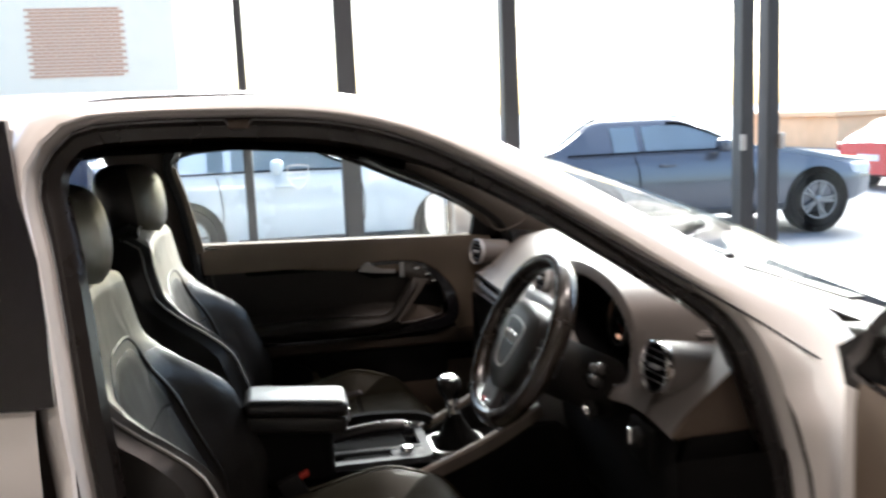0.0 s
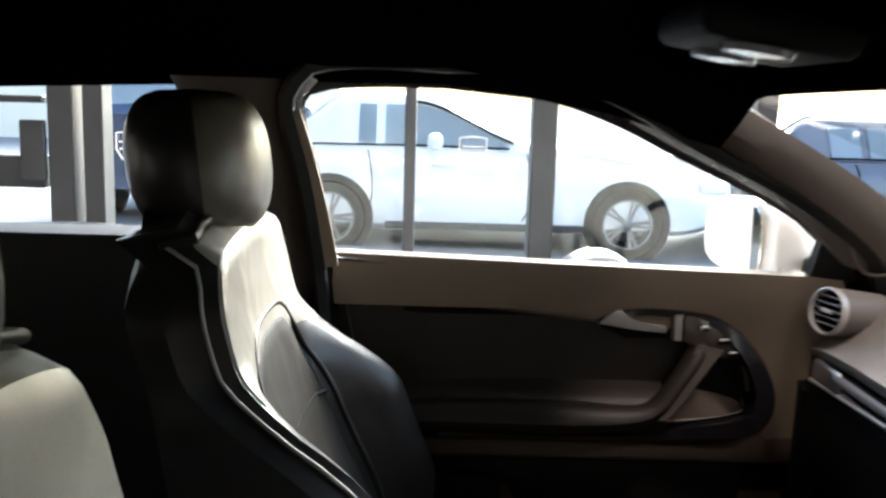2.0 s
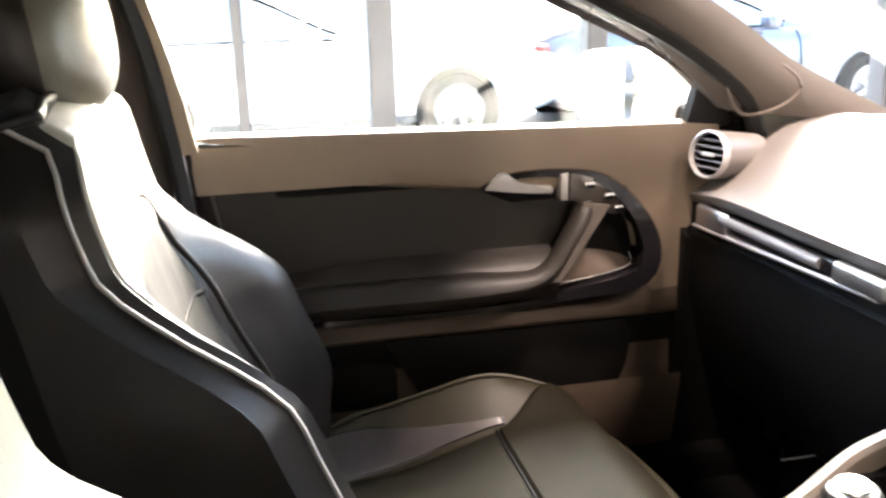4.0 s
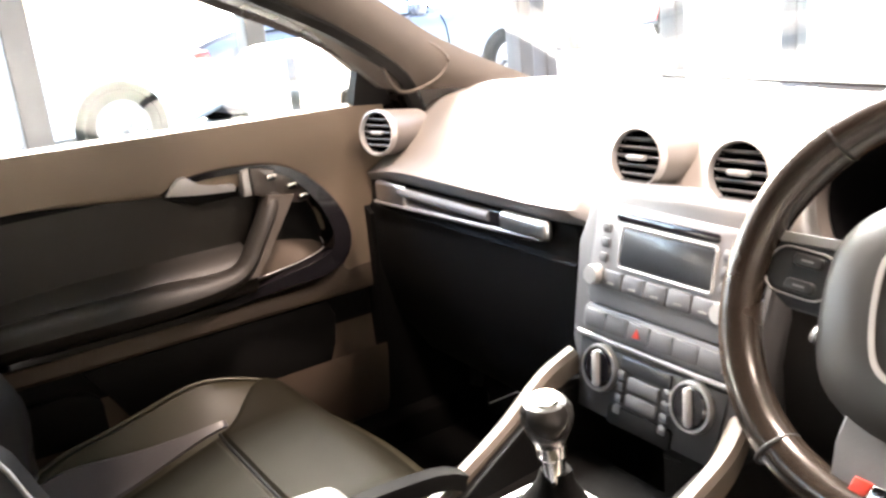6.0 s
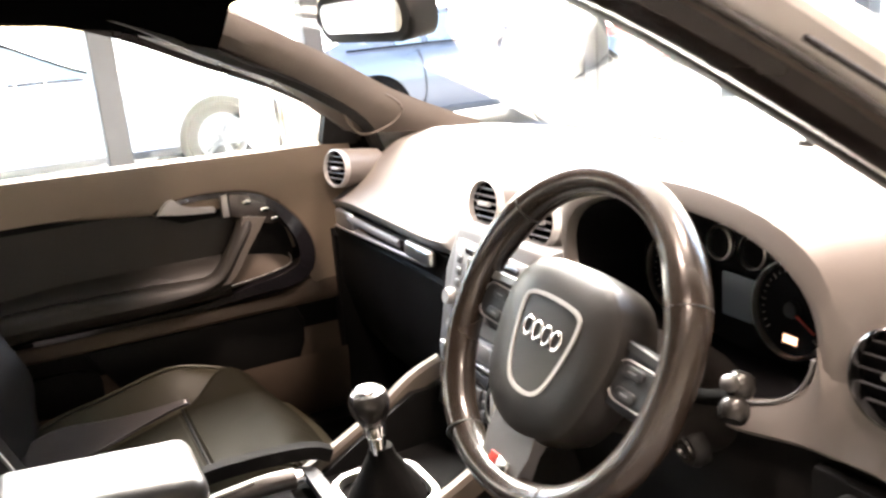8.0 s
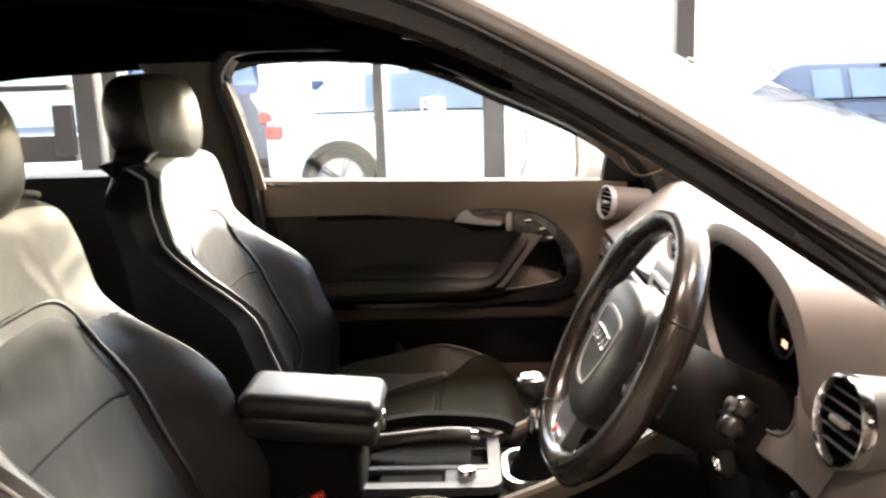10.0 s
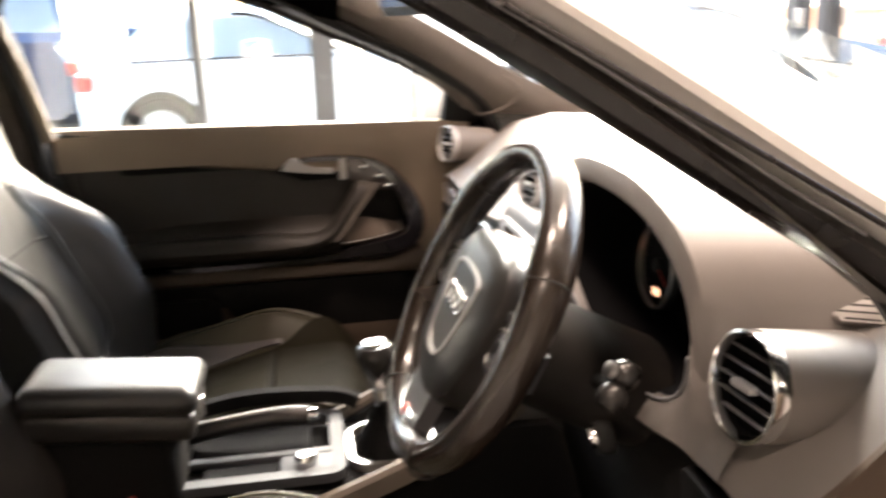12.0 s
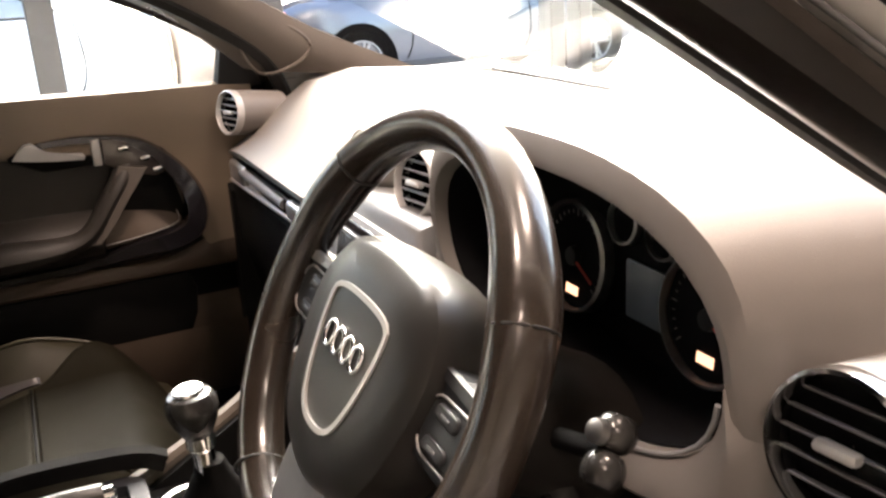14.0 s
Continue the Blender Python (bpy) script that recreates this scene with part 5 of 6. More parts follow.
for _y in (HC.y + 0.093, HC.y - 0.077):
    mm = pose(0.297, _y, HC.z - 0.018, 0, -90 + 6, 0)
    d = part("dial", lathe([(0.050, 0.0), (0.050, 0.010), (0.047, 0.012), (0.046, 0.006)], 40, mm, cap=False), ALU, hood, "round dial with a bright ring and white marks")
    part("dial_face", lathe([(0.047, 0.002), (0.046, 0.004), (0.002, 0.004)], 36, mm), DIAL_BLACK, d)
    bm = bmesh.new()
    for k in range(25):
        a = radians(-130 + 260 * k / 24)
        q = rbox(0, 0, 0, 0.0060 if k % 4 == 0 else 0.003, 0.0009, 0.0006, 0)
        q.transform(mm @ Matrix.Rotation(a, 4, "Z") @ Matrix.Translation((0.039, 0, 0.0048)))
        me = bpy.data.meshes.new("mark")
        q.to_mesh(me)
        q.free()
        bm.from_mesh(me)
        bpy.data.meshes.remove(me)
    part("dial_marks", bm, DIAL_WHITE, d, smooth=False)
    bm = rbox(0, 0, 0, 0.034, 0.0018, 0.0012, 0)
    bm.transform(mm @ Matrix.Rotation(radians(-118), 4, "Z") @ Matrix.Translation((0.018, 0, 0.008)))
    part("needle", bm, RED, d, smooth=False)
    part("dial_hub", lathe([(0.009, 0.004), (0.008, 0.010), (0.002, 0.011)], 18, mm), TRIM_DARK, d)
    bm = rbox(0, 0, 0, 0.008, 0.017, 0.001, 0)
    bm.transform(mm @ Matrix.Translation((-0.031, 0, 0.005)))
    part("small_display", bm, AMBER, d, "lit amber display", smooth=False)
for _y in (HC.y + 0.024, HC.y - 0.024):
    part("small_dial", lathe([(0.019, 0.0), (0.019, 0.006), (0.017, 0.007), (0.0165, 0.003)], 28, pose(0.296, _y, HC.z + 0.030, 0, -84, 0), cap=False), ALU, hood)
part("trip_screen", rbox(0.297, HC.y, HC.z - 0.026, 0.004, 0.050, 0.050, 0.003, 2), TRIP, hood, "grey trip display")

# ---- steering wheel ----
WC = Vector((0.058, -0.388, 0.9355))
WM = Matrix.Translation(WC) @ Matrix.Rotation(radians(2.6), 4, "Z") @ Matrix.Rotation(radians(27.7), 4, "Y") @ Matrix(((0, 0, -1, 0), (-1, 0, 0, 0), (0, 1, 0, 0), (0, 0, 0, 1))) @ Matrix.Rotation(radians(-4), 4, "Z")
# in WM: x is to the driver's right, y up the wheel, z towards the driver
R_RIM = 0.1555
bm = bmesh.new()
rings = []
for k in range(72):
    a = 2 * math.pi * k / 72
    grip = 1.0 + 0.14 * (math.exp(-((math.degrees(a) - 32) / 16) ** 2) + math.exp(-((math.degrees(a) - 148) / 16) ** 2))
    # a slightly flattened foot
    rr = R_RIM - 0.006 * math.exp(-((math.degrees(a) - 270) / 30) ** 2)
    ring = []
    for j in range(14):
        b = 2 * math.pi * j / 14
        q = Vector(((rr + 0.0165 * grip * math.cos(b)) * math.cos(a), (rr + 0.0165 * grip * math.cos(b)) * math.sin(a), 0.0185 * grip * math.sin(b)))
        ring.append(WM @ q)
    rings.append(ring)
add_grid(bm, rings, close_u=True, close_v=True)
wheel = part("steering_wheel", bm, WHEEL_LEATHER, car, "three-spoke leather steering wheel, worn to a sheen")
for deg in (28, 139, 240, 300):
    a = radians(deg)
    ring = [WM @ Vector(((R_RIM + 0.0172 * math.cos(b)) * math.cos(a), (R_RIM + 0.0172 * math.cos(b)) * math.sin(a), 0.0192 * math.sin(b))) for b in [2 * math.pi * j / 20 for j in range(20)]]
    part("rim_seam", sweep(ring, 0.0016, closed=True, up=WM.to_3x3() @ Vector((-math.sin(a), math.cos(a), 0))), TRIM_DARK, wheel)


def on_wheel(outline, z0, z1, r=0.006, seg=3, dome=0.0):
    return slab(outline, lambda a, b, d: WM @ Vector((a, b, d + (dome * (1 - (a / 0.11) ** 2 - (b / 0.10) ** 2) if d == z1 else 0))), z0, z1, r, seg)


pad = spline([(-0.060, 0.062, 0), (0, 0.070, 0), (0.060, 0.062, 0), (0.088, 0.025, 0), (0.084, -0.03, 0), (0.060, -0.082, 0), (0, -0.102, 0), (-0.060, -0.082, 0), (-0.084, -0.03, 0), (-0.088, 0.025, 0)], 44, closed=True)
# the airbag pad swells towards the driver
bm = bmesh.new()
loft([[WM @ Vector((p.x * s, p.y * s, z)) for p in pad] for s, z in ((0.96, -0.040), (1.0, -0.022), (1.0, -0.004), (0.97, 0.007), (0.88, 0.013), (0.60, 0.017), (0.25, 0.018))], bm=bm)
padob = part("airbag_pad", bm, AIRBAG, wheel, "soft charcoal airbag pad")
sh = spline([(-0.044, 0.050, 0), (0, 0.054, 0), (0.044, 0.050, 0), (0.052, 0.034, 0), (0.044, -0.008, 0), (0.028, -0.040, 0), (0, -0.048, 0), (-0.028, -0.040, 0), (-0.044, -0.008, 0), (-0.052, 0.034, 0)], 50, closed=True)
part("badge_frame", sweep([WM @ Vector((p.x * 0.84, p.y * 0.90 - 0.016, 0.0165)) for p in sh], [(-0.0020, -0.002), (0.0020, -0.002), (0.002, 0.0025), (-0.002, 0.0025)], closed=True, up=WM.to_3x3() @ Vector((0, 0, 1))), SILVER, padob, "satin silver shield frame")
for k in range(4):
    cx = -0.0225 + 0.0150 * k
    part("badge_ring", sweep([WM @ Vector((cx + 0.0066 * math.cos(a), -0.002 + 0.0086 * math.sin(a), 0.0190)) for a in [2 * math.pi * j / 24 for j in range(24)]], 0.0018, closed=True, up=WM.to_3x3() @ Vector((0, 0, 1))), CHROME, padob, "chrome ring")
for s in (-1, 1):
    spoke = [(s * 0.070, 0.030), (s * 0.154, 0.022), (s * 0.156, -0.012), (s * 0.116, -0.032), (s * 0.072, -0.030)]
    sp = part("spoke", on_wheel(spoke, -0.024, -0.004, 0.005), CONSOLE_SILVER, wheel, "dark satin spoke with black buttons")
    part("button_pod", on_wheel([(s * 0.082 + a * s, -0.004 + b) for a, b in [(q[0] + 0.030, q[1]) for q in rounded(0.056, 0.036, 0.014)]], -0.010, -0.001, 0.004), HEATER, sp)
    part("pod_ring", sweep([WM @ Vector((s * 0.112 + a, -0.004 + b, -0.0015)) for a, b in rounded(0.057, 0.037, 0.0145)], 0.0009, closed=True, up=WM.to_3x3() @ Vector((0, 0, 1))), SILVER, sp)
    for h in (0.008, -0.012):
        part("wheel_button", on_wheel([(s * 0.108 + a, h - 0.002 + b) for a, b in rounded(0.026, 0.010, 0.004)], -0.003, 0.0015, 0.002), HEATER, sp)
        part("button_mark", on_wheel([(s * 0.108 + a, h - 0.002 + b) for a, b in rounded(0.010, 0.0016, 0.0006, 3)], 0.0010, 0.0020, 0), RADIO_FACE, sp)
    part("spoke_strip", sweep([WM @ Vector((s * (0.078 + 0.072 * k / 8), 0.0255 - 0.006 * k / 8, -0.0035)) for k in range(9)], [(-0.0045, -0.002), (0.0045, -0.002), (0.0035, 0.002), (-0.0035, 0.002)], up=WM.to_3x3() @ Vector((0, 0, 1))), SILVER if s < 0 else HEATER, sp, "narrow strip along the spoke")
low = part("lower_spoke", on_wheel([(-0.040, -0.066), (0.040, -0.066), (0.030, -0.110), (0.034, -0.154), (-0.034, -0.154), (-0.030, -0.110)], -0.010, 0.008, 0.006), BUTTON, wheel, "satin grey lower spoke")
part("badge_red", on_wheel([(-0.014, -0.126), (-0.001, -0.126), (-0.004, -0.137), (-0.016, -0.137)], 0.006, 0.011, 0.001), RED, low, "red half of a small badge")
part("badge_silver", on_wheel([(0.000, -0.126), (0.019, -0.126), (0.016, -0.137), (-0.003, -0.137)], 0.006, 0.011, 0.001), CHROME, low)
part("column_shroud", loft([[WM @ Vector((w * math.cos(a), -0.02 + 0.055 * math.sin(a), z)) for a in [2 * math.pi * k / 24 for k in range(24)]] for w, z in ((0.060, -0.03), (0.065, -0.06), (0.075, -0.12), (0.080, -0.20))]), SHROUD, car, "black steering column shroud")
for s, tip, drop in ((-1, 0.120, -0.036), (1, 0.124, 0.014)):
    st = part("column_stalk", sweep([WM @ Vector((s * 0.05, -0.012, -0.120)), WM @ Vector((s * 0.09, 0.3 * drop - 0.004, -0.120)), WM @ Vector((s * tip, drop, -0.112))], 0.0075), CONSOLE_BLACK, car)
    ends = [WM @ Vector((s * (tip - 0.004 + 0.016 * k / 24), drop + 0.020 - 0.040 * k / 24, -0.112 + 0.010 * k / 24)) for k in range(25)]
    round16 = [(0.0140 * math.cos(2 * math.pi * k / 16), 0.0140 * math.sin(2 * math.pi * k / 16)) for k in range(16)]
    part("stalk_end", sweep(ends, round16, taper=lambda t: 0.45 + 0.55 * abs(math.sin(2 * math.pi * (0.04 + 0.92 * t))) ** 0.5), KNOB, st, "satin metal two-lobed stalk end")
    part("stalk_tip", lathe([(0.008, 0.0), (0.0075, 0.006), (0.003, 0.008)], 16, Matrix.Translation(ends[6]) @ WM.to_3x3().to_4x4() @ Matrix.Translation((0, 0, 0.012))), ALU, st)
part("ignition_lock", lathe([(0.022, 0.0), (0.022, 0.010), (0.018, 0.016), (0.012, 0.012), (0.003, 0.012)], 28, pose(0.178, -0.440, 0.810, 0, -100, 0)), TRIM_DARK, car, "round ignition lock")
part("lock_ring", lathe([(0.014, 0.012), (0.013, 0.018), (0.008, 0.018), (0.007, 0.012)], 24, pose(0.178, -0.440, 0.810, 0, -100, 0), cap=False), CHROME, car)

# ---- rear-view mirror and roof console ----
mir_m = Matrix.Translation((0.052, -0.005, 1.238)) @ Matrix.Rotation(radians(9), 4, "Z") @ Matrix.Rotation(radians(-7), 4, "Y")
mir = part("rear_view_mirror", slab(rounded(0.225, 0.062, 0.027, 7), lambda a, b, d: mir_m @ Vector((-d, a, b)), -0.026, 0.012, 0.007, 3), TRIM_DARK, car, "black rear-view mirror")
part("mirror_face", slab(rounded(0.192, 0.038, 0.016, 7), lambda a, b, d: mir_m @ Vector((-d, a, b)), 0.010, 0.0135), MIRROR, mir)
part("mirror_stem", sweep([(0.062, -0.005, 1.248), (0.085, 0.0, 1.268), (0.06, 0.0, 1.296)], 0.010), TRIM_DARK, mir)
lamp = part("roof_console", rbox(-0.17, 0.02, 1.316, 0.13, 0.15, 0.030, 0.012, 3, Matrix.Rotation(radians(9), 4, "Y")), DASH_LOW, car, "roof lamp console with clear lenses")
for s in (-1, 1):
    part("map_lamp", lathe([(0.030, 0.0), (0.028, -0.006), (0.004, -0.008)], 24, pose(-0.180, 0.02 + s * 0.042, 1.302, 0, 9, 0)), LENS, lamp)
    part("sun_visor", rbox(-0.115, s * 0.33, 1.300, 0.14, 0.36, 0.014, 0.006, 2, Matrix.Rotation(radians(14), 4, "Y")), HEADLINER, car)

# ---- seats ----
def seat_front(u, v):
    """The backrest's face: u from -1 to 1 across, v from 0 at the hip to 1 at the top."""
    z = 0.545 + 0.585 * v
    x = -0.480 - 0.150 * min(1.0, v / 0.6) - 0.035 * max(0.0, v - 0.6) / 0.4 + 0.012 * math.exp(-((v - 0.6) / 0.15) ** 2)
    half = 0.265 - 0.030 * smoothstep(0.45, 0.75, v) - 0.038 * smoothstep(0.82, 1.0, v)
    bol = (0.126 * smoothstep(0.48, 0.92, abs(u))) * smoothstep(0.73, 0.45, v) * (0.55 + 0.45 * smoothstep(0.0, 0.25, v))
    edge = -0.055 * smoothstep(0.86, 1.0, abs(u)) - 0.045 * smoothstep(0.93, 1.0, v)
    hollow = -0.016 * max(0.0, 1 - u * u) ** 1.5 * math.sin(math.pi * min(1, v * 1.1))
    return Vector((x + bol + edge + hollow, half * u, z - 0.030 * abs(u) ** 3 * smoothstep(0.6, 1, v)))


def seat_base(u, v):
    """The cushion's face: v from 0 at the hip to 1 at the knee."""
    x = -0.52 + 0.565 * v
    z = 0.515 + 0.030 * v + 0.030 * smoothstep(0.25, 0.65, v) - 0.075 * smoothstep(0.76, 1.0, v) ** 2
    half = 0.265 - 0.02 * smoothstep(0.6, 1, v) - 0.02 * smoothstep(0.25, 0, v)
    bol = 0.062 * smoothstep(0.50, 0.86, abs(u)) * smoothstep(0.98, 0.55, v) * smoothstep(-0.1, 0.3, v)
    edge = -0.075 * smoothstep(0.86, 1.0, abs(u))
    return Vector((x - 0.03 * u * u * smoothstep(0.7, 1, v), half * u, z + bol + edge))


def bolster_face(f, v):
    """The inner slope of the cushion's bolster: f from -1 at the insert to 1 at the rim."""
    t = smoothstep(0.08, 0.64, v)
    lo, hi = 0.495 + 0.085 * t, 0.80 - 0.18 * t
    return seat_base(lo + (hi - lo) * (f + 1) / 2, v)


def patch(face, u0, u1, v0, v1, lift, nu=22, nv=18, shape=None):
    """A panel laid on a seat face, proud by lift, with turned-down edges."""
    rows = []
    for j in range(nv + 1):
        v = v0 + (v1 - v0) * j / nv
        row = []
        for i in range(nu + 1):
            f = -1 + 2 * i / nu
            k = shape(j / nv) if shape else 1.0
            u = (u0 + u1) / 2 + (u1 - u0) / 2 * f * k
            p = face(u, v)
            n = (face(u + 0.02, v) - face(u - 0.02, v)).cross(face(u, v + 0.02) - face(u, v - 0.02)).normalized()
            if (n.x if face is seat_front else n.z) < 0:
                n = -n
            rim = min(1.0, min(i, nu - i) / 1.5, min(j, nv - j) / 1.5)
            row.append(p + n * (lift * rim - 0.004 * (1 - rim)))
        rows.append(row)
    bm = bmesh.new()
    add_grid(bm, rows)
    return bm


def insert_outline(k, n=72):
    """The back insert's rounded outline as (u, v): square foot, arched head."""
    a = 2 * math.pi * k / n
    c, d = math.cos(a), math.sin(a)
    p = 4.0 if d > 0 else 6.0
    f = (abs(c) ** p + abs(d) ** p) ** (-1 / p)
    return (0.62 * c * f * (1.0 - 0.04 * d * f), 0.41 + 0.335 * d * f)


def back_panel(scale, lift):
    """A swelling panel inside the outline, its edge tucked into the seam."""
    rows = []
    for q in (0.02, 0.2, 0.4, 0.6, 0.78, 0.9, 0.96, 0.985, 1.0):
        row = []
        for k in range(72):
            u, v = insert_outline(k)
            u, v = u * q * scale, 0.41 + (v - 0.41) * q * scale
            row.append(seat_front(u, v) + Vector((lift * (1 - q ** 12) - 0.008 * q ** 40, 0, 0)))
        rows.append(row)
    bm = bmesh.new()
    vs = add_grid(bm, rows, close_u=True)
    bm.faces.new(vs[0])
    return bm


def build_seat(y0, name, label):
    bm = bmesh.new()
    nu, nv = 34, 30
    rows = []
    for j in range(nv + 1):
        v = j / nv
        row = [seat_front(-1 + 2 * i / nu, v) for i in range(nu + 1)]
        back = []
        for i in range(nu, -1, -1):
            u = -1 + 2 * i / nu
            q = seat_front(u * 0.97, v)
            back.append(Vector((-0.625 - 0.145 * v - 0.03 * (1 - u * u) + 0.03 * smoothstep(0.85, 1, v), q.y, q.z)))
        rows.append(row + back)
    loft(rows, bm=bm)
    seat = part(name, bm, LEATHER, car, label)
    bm = bmesh.new()
    rows = []
    for j in range(25):
        v = j / 24
        row = [seat_base(-1 + 2 * i / nu, v) for i in range(nu + 1)]
        low = [Vector((q.x - (0.03 if v > 0.9 else 0), q.y * 0.96, 0.43 + 0.02 * v)) for q in reversed(row)]
        rows.append(row + low)
    loft(rows, bm=bm)
    part("cushion", bm, LIT_RIM, seat, "black leather seat cushion, light on its rim put into the colour")
    part("shoulder_panel", patch(seat_front, -0.93, 0.93, 0.64, 0.985, 0.003, 28, 16), LEATHER_LIT, seat, "black leather shoulder panel, window sheen paled into its colour")
    part("back_insert", back_panel(0.97, 0.007), INSERT, seat, "grey leather back insert")
    part("insert_piping", sweep([seat_front(*insert_outline(k)) + Vector((0.001, 0, 0)) for k in range(72)], 0.0042, closed=True, up=(1, 0, 0)), LEATHER, seat, "dark seam round the insert")
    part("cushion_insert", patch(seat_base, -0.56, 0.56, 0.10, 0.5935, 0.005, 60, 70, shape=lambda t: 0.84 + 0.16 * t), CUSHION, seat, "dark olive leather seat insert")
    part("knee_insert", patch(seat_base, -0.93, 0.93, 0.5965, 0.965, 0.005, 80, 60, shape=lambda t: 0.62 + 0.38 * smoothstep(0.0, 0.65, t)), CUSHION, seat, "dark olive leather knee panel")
    part("cushion_seam", sweep([seat_base(-0.56 + 1.12 * k / 20, 0.595) + Vector((0, 0, 0.001)) for k in range(21)], 0.0024), DASH_LOW, seat)
    for s in (-1, 1):
        face = bolster_face if s > 0 else lambda f, v: Vector((1, -1, 1)) * bolster_face(f, v)
        part("bolster_panel", patch(face, -1, 1, 0.10, 0.63, 0.005, 24, 60), BOLSTER_SHEEN, seat, "smooth leather on the bolster's slope, window sheen in its colour")
    for s in (-1, 1):
        part("piping", sweep([seat_front(s * 0.93, 0.06 + 0.92 * k / 24) + Vector((0.008, 0, 0)) for k in range(25)], 0.0024), PIPING, seat, "piping, paled by the edge highlight in its colour")
        part("cushion_crest", sweep([seat_base(s * 0.86, 0.05 + 0.88 * k / 20) + Vector((0, 0, 0.0)) for k in range(21)], 0.0030), CREST_LIGHT, seat)
    part("insert_seam", sweep([seat_front(-0.57 + 1.14 * k / 16, 0.48) + Vector((0.0048, 0, 0)) for k in range(17)], 0.0030), DASH_LOW, seat)
    part("top_seam", sweep([seat_front(-0.94 + 1.88 * k / 24, 0.975) + Vector((0.004 + 0.002 * math.sin(1.7 * k), 0, 0.004 + 0.002 * math.sin(2.3 * k))) for k in range(25)], 0.0055), TRIM_DARK, seat, "dark zipped edge along the top")
    # headrest on two posts
    rings = []
    for k in range(14):
        a = math.pi * (k / 13 - 0.5)
        h, s = 0.088 * math.copysign(abs(math.sin(a)) ** 0.85, math.sin(a)), abs(math.cos(a)) ** 0.55
        ring = []
        for j in range(32):
            b = 2 * math.pi * j / 32
            c, d = math.cos(b), math.sin(b)
            f = (abs(c) ** 2.6 + abs(d) ** 2.6) ** (-1 / 2.6)
            ring.append((-0.730 + 0.072 * c * f * max(s, 0.05) - 0.10 * h + 0.014 * (1 - (d * f) ** 2) * (c > 0), 0.132 * d * f * max(s, 0.05), 1.172 + h))
        rings.append(ring)
    head = part("headrest", loft(rings), LEATHER, seat, "black leather headrest")
    rows = []
    for k in range(1, 13):
        rows.append([Vector(q) for q in (rings[k][-6:] + rings[k][:7])])
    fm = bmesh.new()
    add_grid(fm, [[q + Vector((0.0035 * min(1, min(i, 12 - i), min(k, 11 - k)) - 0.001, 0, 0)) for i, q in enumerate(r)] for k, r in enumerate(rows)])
    part("headrest_face", fm, HEAD_LEATHER_LIT, head, "headrest face, the light on it put into its colour")
    for s in (-1, 1):
        part("post", lathe([(0.006, 0), (0.006, 0.10)], 12, pose(-0.726, s * 0.065, 1.06)), CHROME, head)
        part("post_guide", lathe([(0.014, 0), (0.013, 0.008), (0.007, 0.010)], 14, pose(-0.726, s * 0.065, 1.108)), TRIM_DARK, head)
    part("seat_valance", rbox(-0.28, 0, 0.415, 0.42, 0.46, 0.07, 0.02, 2), DASH_LOW, seat)
    for s in (-1, 1):
        part("seat_rail", rbox(-0.28, s * 0.20, 0.36, 0.50, 0.035, 0.06, 0.008, 1), MULLION, seat)
    seat.location = (0, y0, 0)
    return seat


build_seat(-0.375, "driver_seat", "black leather driver's seat with grey inserts")
build_seat(0.375, "passenger_seat", "black leather passenger seat with grey inserts")
# rear bench
bench = part("rear_seat", loft([[(-1.16 - 0.22 * v + dx, y, 0.50 + 0.44 * v) for dx, y in ((0, -0.58), (0.04, -0.45), (0.0, -0.03), (0.0, 0.03), (0.04, 0.45), (0, 0.58), (-0.12, 0.58), (-0.12, -0.58))] for v in (0, 0.1, 0.3, 0.5, 0.7, 0.9, 1.0)]), LEATHER, car, "black leather rear bench")
part("rear_cushion", rbox(-1.02, 0, 0.46, 0.46, 1.16, 0.16, 0.05, 4), LEATHER, bench)
part("parcel_shelf", rbox(-1.52, 0, 0.985, 0.30, 1.14, 0.03, 0.01, 2), TRIM_DARK, car)
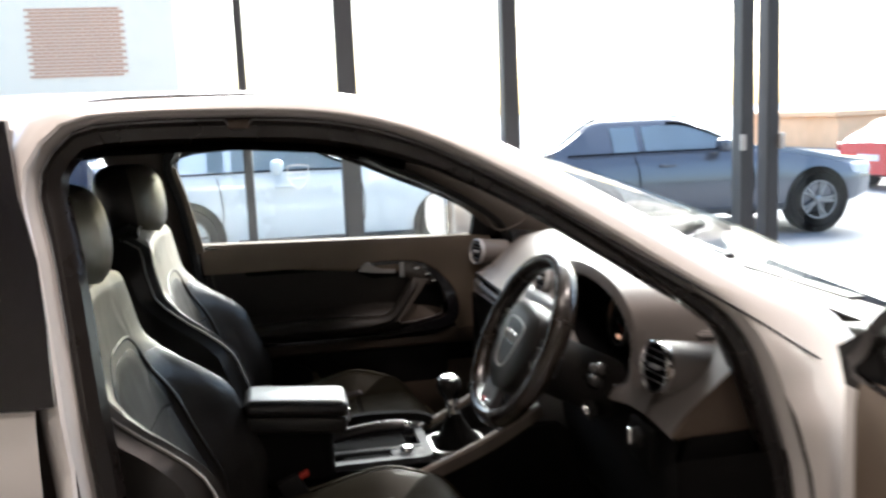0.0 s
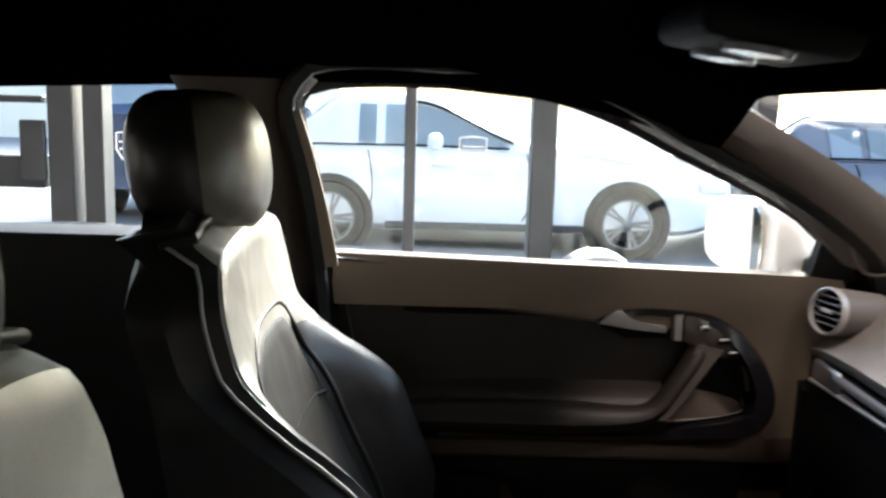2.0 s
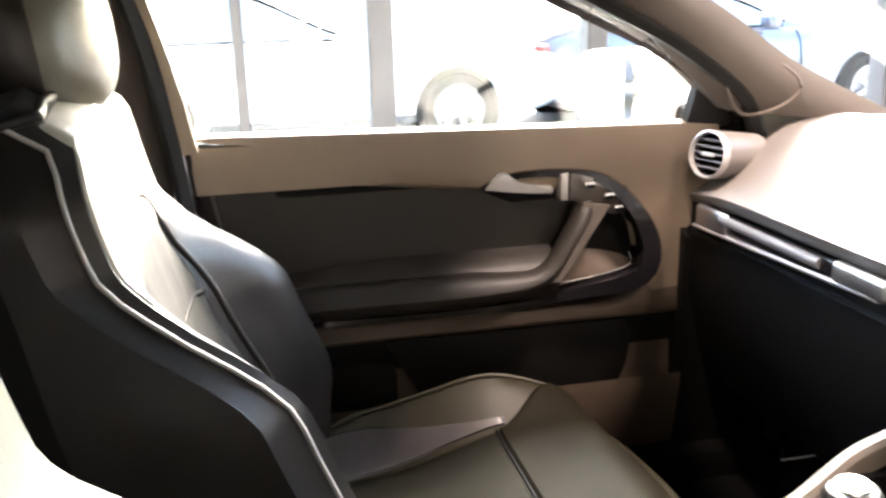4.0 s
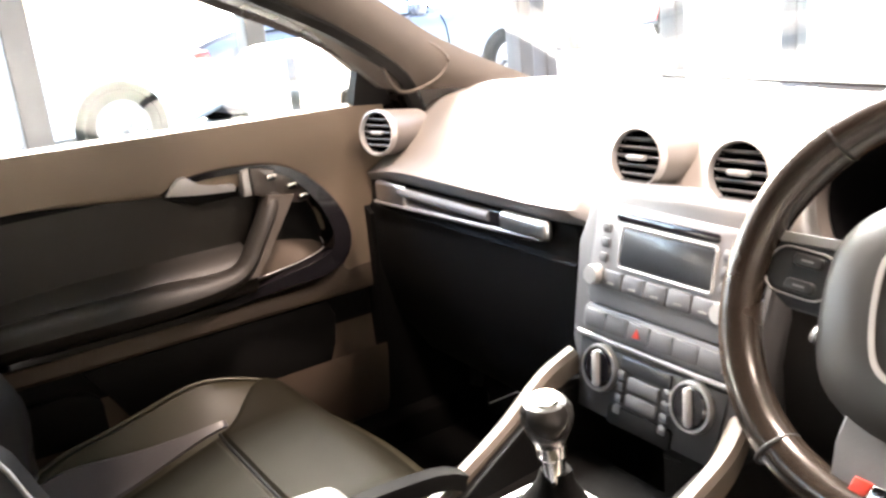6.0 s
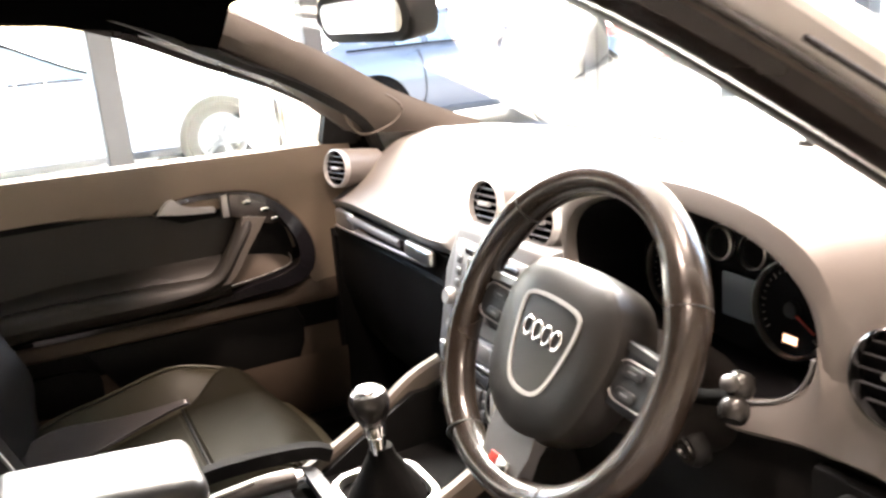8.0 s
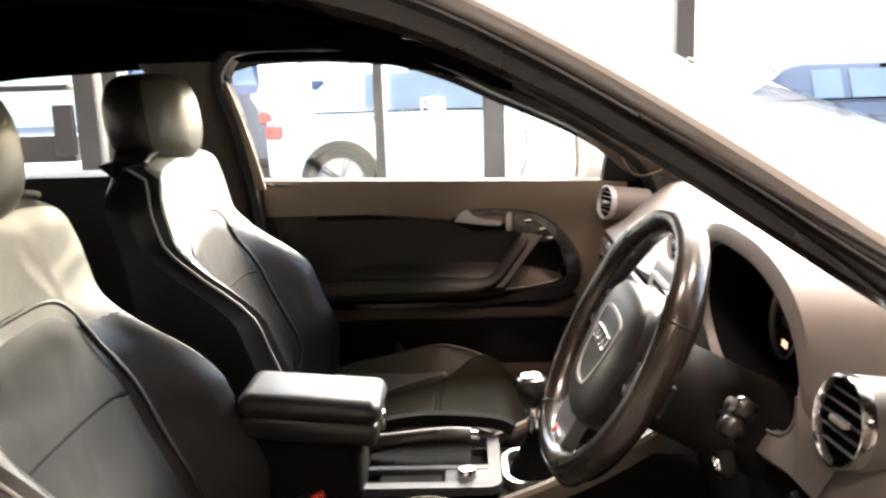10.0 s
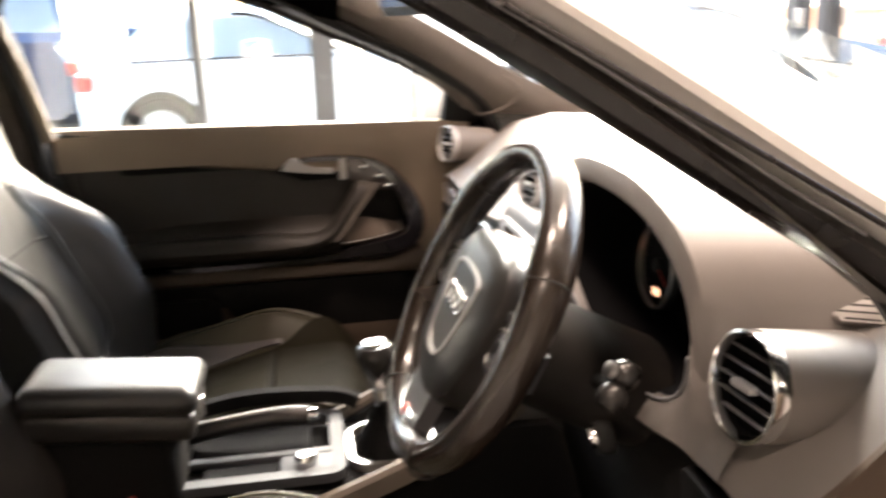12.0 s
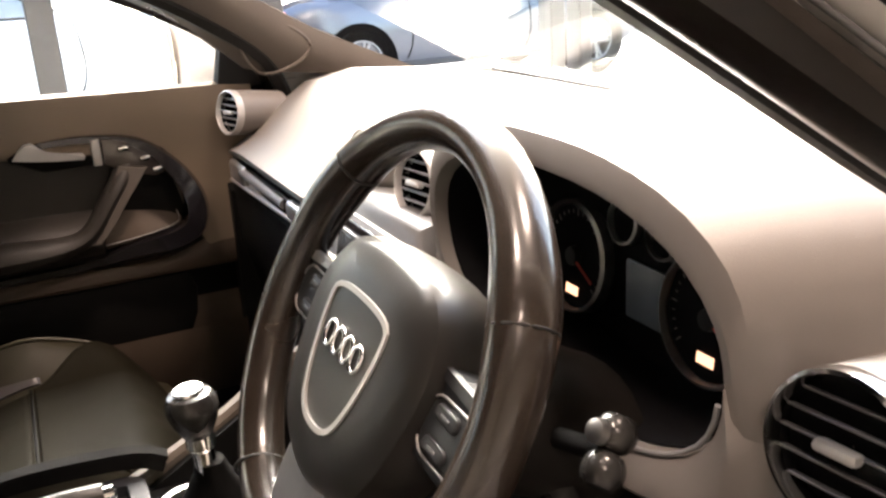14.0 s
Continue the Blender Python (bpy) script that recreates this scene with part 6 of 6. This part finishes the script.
# ---- parked cars outside ----
def parked_car(name, label, x, y, yaw, paint, L=4.3, W=1.8, H=1.42, wb=2.6, z=0.0, cowl=0.55, roof0=-0.05, roof1=-1.15, tail=-1.75, belt=0.93, front_axle=1.3, estate=False, mirror_x=None):
    """A car about its middle, nose along +x: a lofted body with arches, glass, lamps, mirrors, wheels."""
    car = thing(name, label, "car")
    hl, hw = L / 2, W / 2
    stations = []
    n = 46
    for k in range(n):
        u = k / (n - 1)
        X = -hl + L * u
        end = min(1.0, min(X + hl, hl - X) / 0.45)
        w = hw * (0.80 + 0.20 * math.sin(math.pi / 2 * end))
        # the shoulder line falls over the bonnet
        sh = belt - 0.22 * smoothstep(cowl, hl, X) - 0.10 * smoothstep(-hl + 0.35, -hl, X) * (0 if estate else 1)
        g = smoothstep(cowl + 0.05, roof0, X) * smoothstep(tail - 0.02, roof1, X)
        top = sh + 0.07 + (H - sh - 0.07) * g
        bot = 0.22 + 0.1 * (1 - end)
        roof_w = w * (1 - 0.10 - 0.20 * g)
        ring = [(0, bot), (w * 0.86, bot), (w * 0.97, bot + 0.06), (w, bot + 0.25), (w * 0.985, sh - 0.12), (w * 0.93, sh), (w * 0.91 - 0.02 * g, sh + 0.03 * g + 0.01), (roof_w, top - 0.07 * g - 0.01), (roof_w * 0.86, top - 0.012), (0, top)]
        stations.append([(X, yy, zz) for yy, zz in ring] + [(X, -yy, zz) for yy, zz in ring[-2:0:-1]])
    part("body", loft(stations), paint, car)
    # the side glass and screens, just proud of the body
    for s in (-1, 1):
        for a, b in ((roof1 + 0.05, (roof0 + roof1) / 2 - 0.06), ((roof0 + roof1) / 2 + 0.02, cowl - 0.22)):
            rows = []
            for k in range(9):
                X = a + (b - a) * k / 8
                g = smoothstep(cowl + 0.05, roof0, X) * smoothstep(tail - 0.02, roof1, X)
                sh = belt
                top = sh + 0.07 + (H - sh - 0.07) * g
                ya, yb, za, zb = hw * 0.91 - 0.02 * g, hw * (0.90 - 0.20 * g), sh + 0.03 * g + 0.01, top - 0.07 * g - 0.01
                z0, z1 = sh + 0.05, max(top - 0.10 * g - 0.02, sh + 0.06)
                y0, y1 = [ya + (yb - ya) * max(0.0, min(1.0, (zq - za) / max(0.01, zb - za))) + 0.012 for zq in (z0, z1)]
                rows.append([(X, s * (y0 + (y1 - y0) * q), z0 + (max(z1, z0 + 0.01) - z0) * q) for q in (0, 0.33, 0.66, 1)])
            bm = bmesh.new()
            add_grid(bm, rows)
            bmesh.ops.solidify(bm, geom=bm.faces[:], thickness=0.006)
            part("side_window", bm, CAR_GLASS, car)
        part("door_mirror", rbox(cowl - 0.42 if mirror_x is None else mirror_x, s * (hw + 0.07), belt + 0.09, 0.13, 0.22, 0.15, 0.05, 3), paint, car)
        for X in (cowl - 0.02, (roof0 + roof1) / 2 - 0.10):
            seam = [(X - 0.03, s * (hw * 0.93 + 0.003), belt), (X, s * (hw * 0.985 + 0.002), belt - 0.12), (X + 0.02, s * (hw + 0.001), 0.60), (X, s * (hw + 0.001), 0.44), (X - 0.05, s * (hw * 0.985), 0.33)]
            part("door_seam", sweep(spline(seam, 14), 0.006), TYRE, car)
        part("belt_trim", sweep(spline([(tail + 0.30, s * (hw * 0.915 + 0.006), belt + 0.040), (-0.6, s * (hw * 0.915 + 0.010), belt + 0.046), (cowl - 0.20, s * (hw * 0.925 + 0.006), belt + 0.036)], 16), 0.011), TYRE, car)
        gx = [cowl - 0.16 + (roof0 - cowl + 0.10) * k / 6 for k in range(7)]
        gg = [smoothstep(cowl + 0.05, roof0, q) for q in gx]
        part("pillar_trim", sweep(spline([(q, s * (hw * (0.905 - 0.20 * g) + 0.010), belt + 0.07 + (H - belt - 0.07) * g - 0.07 * g - 0.02) for q, g in zip(gx, gg)], 18), 0.014), TYRE, car)
        part("door_handle", rbox(-0.45, s * (hw * 0.985 + 0.012), belt - 0.11, 0.2, 0.03, 0.035, 0.012, 2), paint, car)
        part("sill_trim", rbox(0.0, s * (hw * 0.97), 0.27, wb - 0.75, 0.03, 0.07, 0.012, 1), MULLION, car)
        part("headlamp", rbox(hl - 0.22, s * (hw * 0.78), 0.66, 0.34, 0.26, 0.15, 0.05, 3, Matrix.Rotation(s * -0.35, 4, "Z")), LAMP_CLEAR, car)
        part("tail_lamp", rbox(-hl + 0.09, s * (hw * 0.74), 0.80, 0.16, 0.36, 0.15, 0.04, 3), LAMP_RED, car)
    for a, b in ((roof0 + 0.02, cowl - 0.02), (roof1 - 0.02, tail + 0.06)):
        rows = []
        for k in range(7):
            X = a + (b - a) * k / 6
            g = smoothstep(cowl + 0.05, roof0, X) * smoothstep(tail - 0.02, roof1, X)
            top = belt + 0.07 + (H - belt - 0.07) * g + 0.012
            w = hw * (0.90 - 0.20 * g) * 0.86
            rows.append([(X, yy, top - 0.01 * abs(yy)) for yy in (-w, -w / 2, 0, w / 2, w)])
        bm = bmesh.new()
        add_grid(bm, rows)
        bmesh.ops.solidify(bm, geom=bm.faces[:], thickness=0.006)
        part("windscreen" if b > a else "rear_window", bm, CAR_GLASS, car)
    r = 0.33
    for ax in (front_axle, front_axle - wb):
        for s in (-1, 1):
            m = frame_at((ax, s * (hw + 0.004), r), (1, 0, 0), (0, 0, 1))
            part("wheel_arch", lathe([(0.05, -0.16), (r * 1.17, -0.16), (r * 1.17, 0.006), (r * 0.98, 0.008), (r * 0.98, -0.14), (0.05, -0.14)] if s < 0 else [(0.05, 0.16), (r * 1.17, 0.16), (r * 1.17, -0.006), (r * 0.98, -0.008), (r * 0.98, 0.14), (0.05, 0.14)], 36, m), TYRE, car)
            wheel_parts(car, ax, s * (hw - 0.080), r, r, s, rim_mat=DARK_RIM)
    part("number_plate", rbox(-hl - 0.005, 0, 0.62, 0.02, 0.5, 0.11, 0.004, 1), DECAL, car)
    car.matrix_world = pose(x, y, z, 0, 0, yaw)
    return car


parked_car("parked_car", "pale silver coupe parked on the forecourt outside the glass", 0.11, 8.0, 0, PALE_BLUE, L=4.35, W=1.82, H=1.45, wb=2.65, z=-0.10, cowl=0.34, roof0=-0.72, roof1=-1.25, tail=-1.98, front_axle=1.21, mirror_x=-0.52)
parked_car("parked_car", "navy blue hatchback parked tail-on to the glass", -3.05, 10.2, 90, NAVY, L=4.3, W=1.85, H=1.68, wb=2.6, z=0.0, cowl=0.7, roof0=0.0, roof1=-1.7, tail=-2.05, belt=1.0, estate=True)
parked_car("parked_car", "slate grey coupe parked further along the forecourt", 4.36, 8.4, 0, SLATE, L=4.4, W=1.85, H=1.38, wb=2.75, z=-0.13, cowl=0.6, roof0=-0.3, roof1=-1.1, tail=-1.9, front_axle=1.4)
parked_car("parked_car", "red hatchback parked at the end of the yard", 12.0, 12.8, 8, RED_PAINT, L=4.0, W=1.75, H=1.30, z=-0.34)
